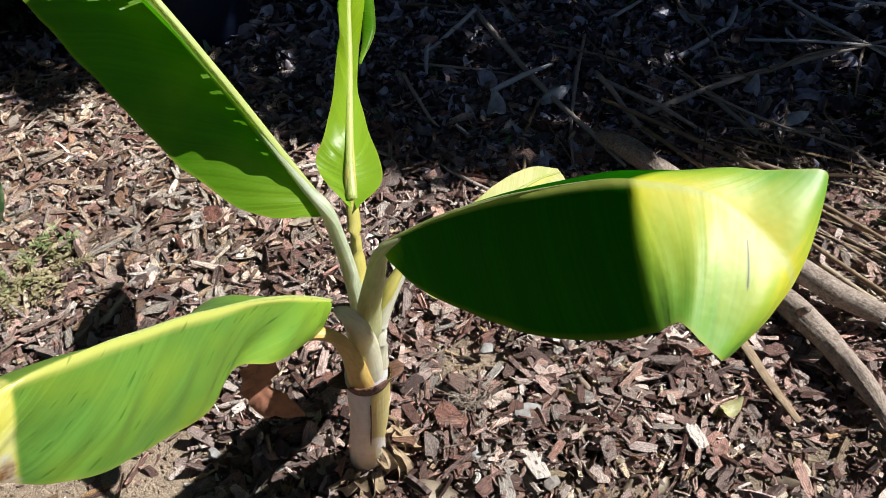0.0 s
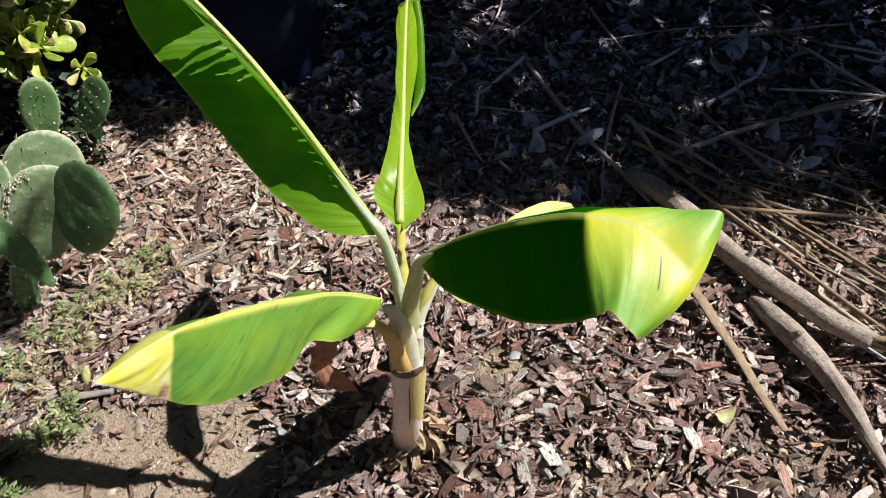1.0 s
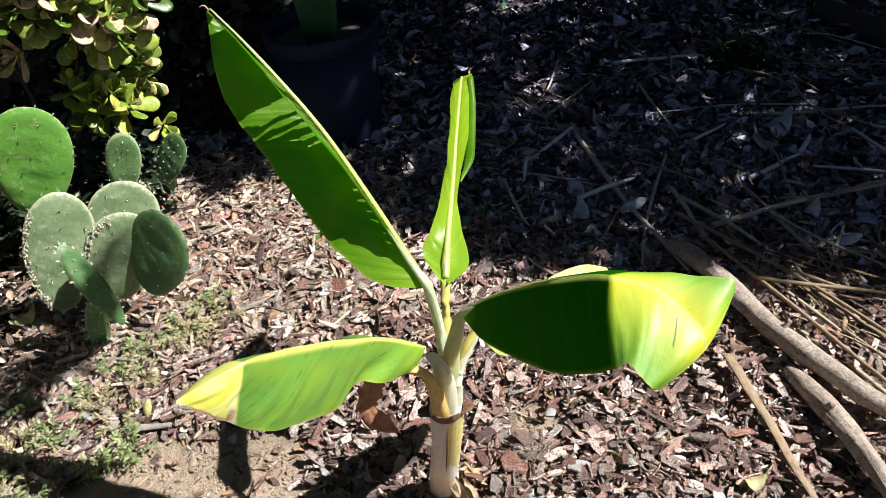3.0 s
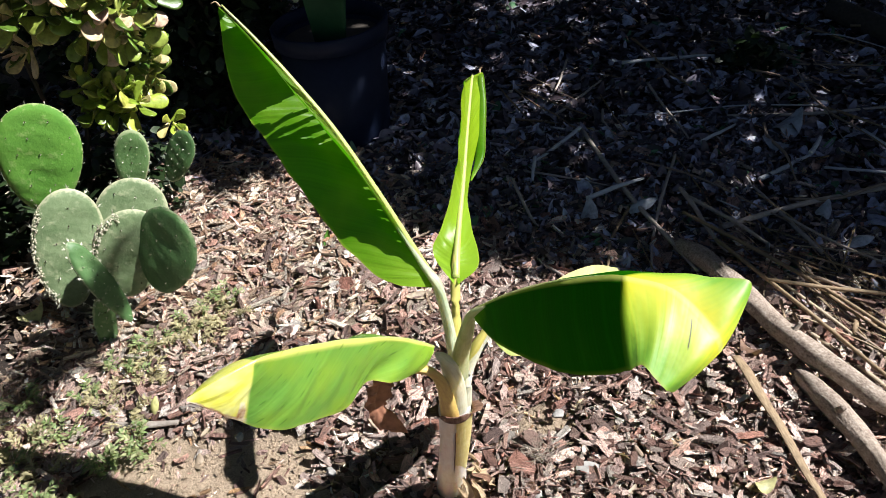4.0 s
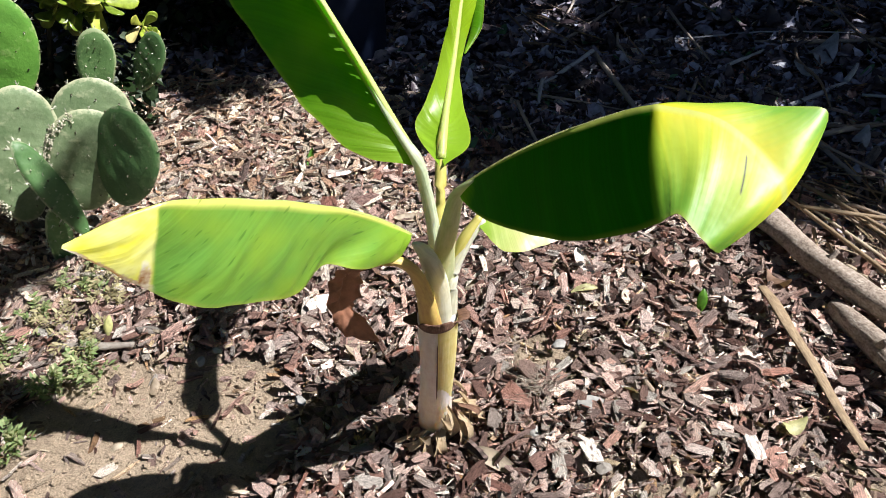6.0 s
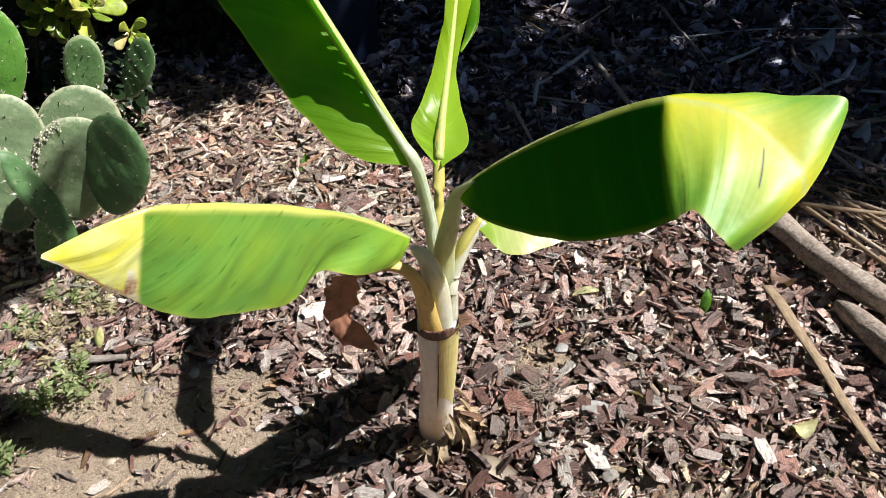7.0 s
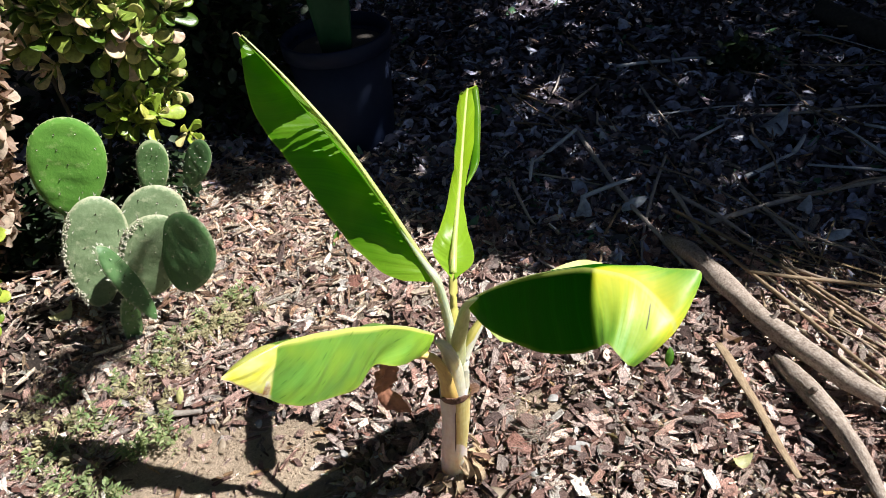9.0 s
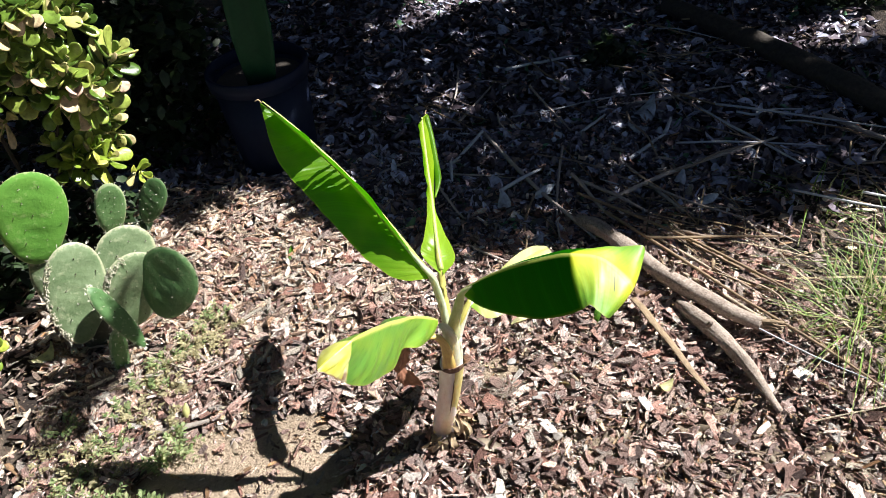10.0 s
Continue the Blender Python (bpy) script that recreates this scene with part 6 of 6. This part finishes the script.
# ---- litter and mulch ----
def chip_shape(seed, long, wide, thick):
    """Split piece of bark: a box with skewed, chipped ends, 1 unit = its length."""
    rng = random.Random(seed)
    verts, uvs, faces = [], [], []
    secs = [-0.5, rng.uniform(-0.15, 0.15), 0.5]
    for i, t in enumerate(secs):
        sh = 1.0 if i == 1 else rng.uniform(0.4, 0.95)
        off = rng.uniform(-0.12, 0.12) * wide
        for k, (a, b) in enumerate(((-1, -1), (1, -1), (1, 1), (-1, 1))):
            verts.append(((t + rng.uniform(-0.07, 0.07)) * long, a * wide / 2 * sh * rng.uniform(0.8, 1.1) + off, b * thick / 2 * rng.uniform(0.6, 1.2) + 0.10 * thick * math.sin(t * 4 + seed)))
            uvs.append((t * 1.4 + 0.5, (0, 0.33, 0.66, 1.0)[k]))
    for i in range(2):
        for k in range(4):
            faces.append((i * 4 + k, i * 4 + (k + 1) % 4, (i + 1) * 4 + (k + 1) % 4, (i + 1) * 4 + k))
    faces += [(3, 2, 1, 0), (8, 9, 10, 11)]
    return np.array(verts) * 1.0, faces, np.array(uvs)


def shard_shape(seed, wide, thick):
    """Broken flake of bark: a jagged outline with an uneven top, 1 long."""
    rng = random.Random(seed)
    n = 8
    verts, uvs = [], []
    cut = [rng.uniform(0.6, 1.15) for _ in range(n)]
    for layer in (-1, 1):
        for k in range(n):
            a = 2 * math.pi * (k + 0.35 * math.sin(seed * 3 + k * 2)) / n
            q = cut[k] * (1.0 if layer < 0 else rng.uniform(0.9, 1.0))
            verts.append((math.cos(a) * 0.5 * q, math.sin(a) * 0.5 * wide * q, layer * thick / 2 * rng.uniform(0.7, 1.2) + 0.12 * math.cos(a + seed) * thick))
            uvs.append((math.cos(a) * 0.7 + 0.5, math.sin(a) * 0.5 * wide * 1.6 + 0.5))
    verts.append((rng.uniform(-0.15, 0.15), 0, thick * rng.uniform(0.35, 0.6)))
    uvs.append((0.5, 0.5))
    faces = [tuple(range(n))[::-1]]
    for k in range(n):
        faces += [(k, (k + 1) % n, n + (k + 1) % n, n + k), (n + k, n + (k + 1) % n, 2 * n)]
    return np.array(verts), faces, np.array(uvs)


def split_chip_shape(seed, wide, thick):
    """Torn piece of bark: fibres of uneven height that end at different lengths, 1 long."""
    rng = random.Random(seed)
    sec, top = 4, 4
    verts, uvs, faces = [], [], []
    high = [rng.uniform(0.35, 1.2) for _ in range(top)]
    ends = [(rng.uniform(-0.14, 0.10), rng.uniform(-0.10, 0.14)) for _ in range(top)]
    bow, lean = rng.uniform(-0.10, 0.10), rng.uniform(-0.12, 0.12)
    for i in range(sec):
        t = i / (sec - 1)
        full = (0.86, 1.0, 0.98, 0.80)[i] * rng.uniform(0.85, 1.15)
        for k in range(top):
            f = k / (top - 1)
            x = t - 0.5 + (ends[k][0] if i == 0 else ends[k][1] if i == sec - 1 else rng.uniform(-0.05, 0.05))
            y = (f - 0.5) * wide * full * rng.uniform(0.85, 1.15) + lean * (t - 0.5)
            verts.append((x, y, thick * (high[k] * rng.uniform(0.8, 1.2) - 0.5) + bow * (t - 0.5) ** 2))
            uvs.append((t * 1.4, f))
        for k in (1, 0):
            x = t - 0.5 + (ends[3 * k][0] if i == 0 else ends[3 * k][1] if i == sec - 1 else 0.0)
            verts.append((x, (k - 0.5) * wide * full * 0.9 + lean * (t - 0.5), -thick * 0.6 + bow * (t - 0.5) ** 2))
            uvs.append((t * 1.4, 1.2 - 0.2 * k))
    m = top + 2
    for i in range(sec - 1):
        for k in range(m):
            faces.append((i * m + k, i * m + (k + 1) % m, (i + 1) * m + (k + 1) % m, (i + 1) * m + k))
    faces += [tuple(range(m))[::-1], tuple(range((sec - 1) * m, sec * m))]
    return np.array(verts), faces, np.array(uvs)


SPLIT_CHIPS = [split_chip_shape(200 + s, (0.16, 0.26, 0.36, 0.48, 0.62)[s % 5], (0.07, 0.11, 0.15)[s % 3]) for s in range(20)]
CHIPS = [chip_shape(s, 1.0, (0.08, 0.15, 0.24, 0.36, 0.48)[s % 5], (0.07, 0.11, 0.16)[s % 3]) for s in range(10)] + [shard_shape(s, (0.28, 0.4, 0.55, 0.75)[s % 4], (0.05, 0.08, 0.13)[s % 3]) for s in range(10)]
SPLINTERS = [chip_shape(50 + s, 1.0, (0.10, 0.16, 0.22)[s % 3], 0.08) for s in range(8)]


def scatter_mulch():
    rng = random.Random(77)
    bark, wood, litter, pale, curls, near = [], [], [], [], [], []
    tries = 0
    while tries < 150000:
        tries += 1
        if tries % 5 < 3:
            x, y = rng.uniform(-1.0, 1.05), rng.uniform(-0.4, 1.35)
        else:
            x, y = rng.uniform(-1.6, 2.3), rng.uniform(-0.7, 3.3)
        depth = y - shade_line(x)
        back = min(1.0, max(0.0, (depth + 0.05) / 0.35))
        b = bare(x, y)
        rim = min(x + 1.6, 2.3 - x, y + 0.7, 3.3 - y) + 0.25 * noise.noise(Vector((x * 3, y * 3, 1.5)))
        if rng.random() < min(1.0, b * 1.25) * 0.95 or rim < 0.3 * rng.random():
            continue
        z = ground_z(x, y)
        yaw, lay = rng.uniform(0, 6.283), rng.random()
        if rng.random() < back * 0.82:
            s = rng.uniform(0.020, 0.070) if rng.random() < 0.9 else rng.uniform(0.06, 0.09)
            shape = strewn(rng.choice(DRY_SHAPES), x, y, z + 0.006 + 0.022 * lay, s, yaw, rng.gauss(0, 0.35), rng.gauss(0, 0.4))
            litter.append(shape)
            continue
        r = rng.random()
        tan = 0.12 if x < 0.1 and y > 0.40 else 0.0
        warm = min(1.0, max(0.0, (0.12 - x) / 0.3)) * min(1.0, max(0.0, (y - 0.36) / 0.25)) * (0.75 + 0.5 * noise.noise(Vector((x * 5, y * 5, 8.2))))
        if rng.random() < 0.42 * warm:
            pick, lift = rng.random(), z + 0.008 + 0.034 * lay * (1 - b)
            if pick < 0.36:
                curls.append(strewn(rng.choice(DRY_SHAPES), x, y, lift, rng.uniform(0.018, 0.055), yaw, rng.gauss(0, 0.45), rng.gauss(0, 0.6)))
            elif pick < 0.62:
                curls.append(strewn(rng.choice(SPLINTERS), x, y, lift + 0.004, rng.uniform(0.022, 0.075), yaw, rng.gauss(0, 0.2), rng.gauss(0, 0.4)))
            else:
                curls.append(strewn(SPLIT_CHIPS[rng.randrange(20)], x, y, lift, rng.uniform(0.010, 0.034), yaw, rng.gauss(0, 0.35), rng.gauss(0, 0.5)))
            continue
        if r < 0.87 - tan:
            s = rng.uniform(0.004, 0.012) if rng.random() < 0.34 else min(0.048, 0.011 + rng.expovariate(1 / 0.0115))
            s *= 1.2 if x < 0.3 and y > 0.35 else 1.0
            k = rng.randrange(20)
            tilt, roll = rng.gauss(0, 0.42), rng.gauss(0, 0.6)
            hz = z + 0.002 + 0.038 * lay * (1 - b)
            if s > 0.019 and len(near) < 298 and -0.08 < x < 0.56 and -0.12 < y < 0.32:
                near.append((k, s, x, y, hz + 0.004, yaw, tilt, roll))
            else:
                bark.append(strewn((SPLIT_CHIPS if s > 0.012 and -0.8 < x < 1.0 and -0.4 < y < 1.05 else CHIPS)[k], x, y, hz, s, yaw, tilt, roll))
        elif r < 0.985 - 0.3 * tan:
            wood.append(strewn(rng.choice(SPLINTERS), x, y, z + 0.003 + (0.003 + 0.018 * lay) * (1 - b), rng.uniform(0.012, 0.06), yaw, rng.gauss(0, 0.2), rng.gauss(0, 0.3)))
        else:
            pale.append(strewn(rng.choice(DRY_SHAPES), x, y, z + 0.005 + (0.007 + 0.016 * lay) * (1 - b), rng.uniform(0.015, 0.04), yaw, rng.gauss(0, 0.4), rng.gauss(0, 0.5)))
    put("bark_mulch", merged("bark_mulch", bark, BARK, False), None, "red-brown shredded bark mulch spread over the soil", "mulch", kind="stuff")
    put("wood_splinters", merged("wood_splinters", wood, WOOD, False), None, "pale tan wood splinters strewn through the mulch", "mulch", kind="stuff")
    put("bark_curls", merged("bark_curls", curls, TAN, False), None, "warm tan curls of dry bark and leaf on the mulch", "mulch", kind="stuff")
    put("leaf_litter", merged("leaf_litter", litter, LITTER_SKYLIT), None, "dry leaf litter on the shaded ground, shade and sky blue in its colours", "leaf litter", kind="stuff")
    put("leaf_scraps", merged("leaf_scraps", pale, PALELEAF), None, "bleached scraps of dry leaf on the mulch", "leaf litter", kind="stuff")
    meshes = [mesh_of("bark_chip", v, f, BARK, u, False) for v, f, u in SPLIT_CHIPS]
    for k, s, x, y, z, yaw, tilt, roll in near:
        ob = new("bark_chip", meshes[k])
        ob.matrix_world = Matrix.LocRotScale((x, y, z), Euler((roll, tilt, yaw)), (s, s, s))
        ob.parent = ground


def scatter_grit():
    """Small clods and gravel on the bare soil."""
    rng = random.Random(19)
    clods = []
    base = (np.array([(1, 0, 0), (-1, 0, 0), (0, 1, 0), (0, -1, 0), (0, 0, 0.8), (0, 0, -0.8)]), [(0, 2, 4), (2, 1, 4), (1, 3, 4), (3, 0, 4), (2, 0, 5), (1, 2, 5), (3, 1, 5), (0, 3, 5)], np.ones((6, 2)))
    for k in range(70000):
        x, y = rng.uniform(-1.4, 1.2), rng.uniform(-0.5, 0.6)
        if rng.random() > 0.12 + bare(x, y):
            continue
        s = min(0.0085, 0.0008 + rng.expovariate(1 / (0.0009 if k % 6 else 0.0022)))
        clods.append(strewn(base, x, y, ground_z(x, y) + s * 0.3, s, rng.uniform(0, 6.3), rng.uniform(-1, 1), rng.uniform(-1, 1)))
    put("soil_grit", merged("soil_grit", clods, SOIL, False), None, "crumbs and grit of dry sandy soil", "soil", kind="stuff")


scatter_grit()
scatter_mulch()
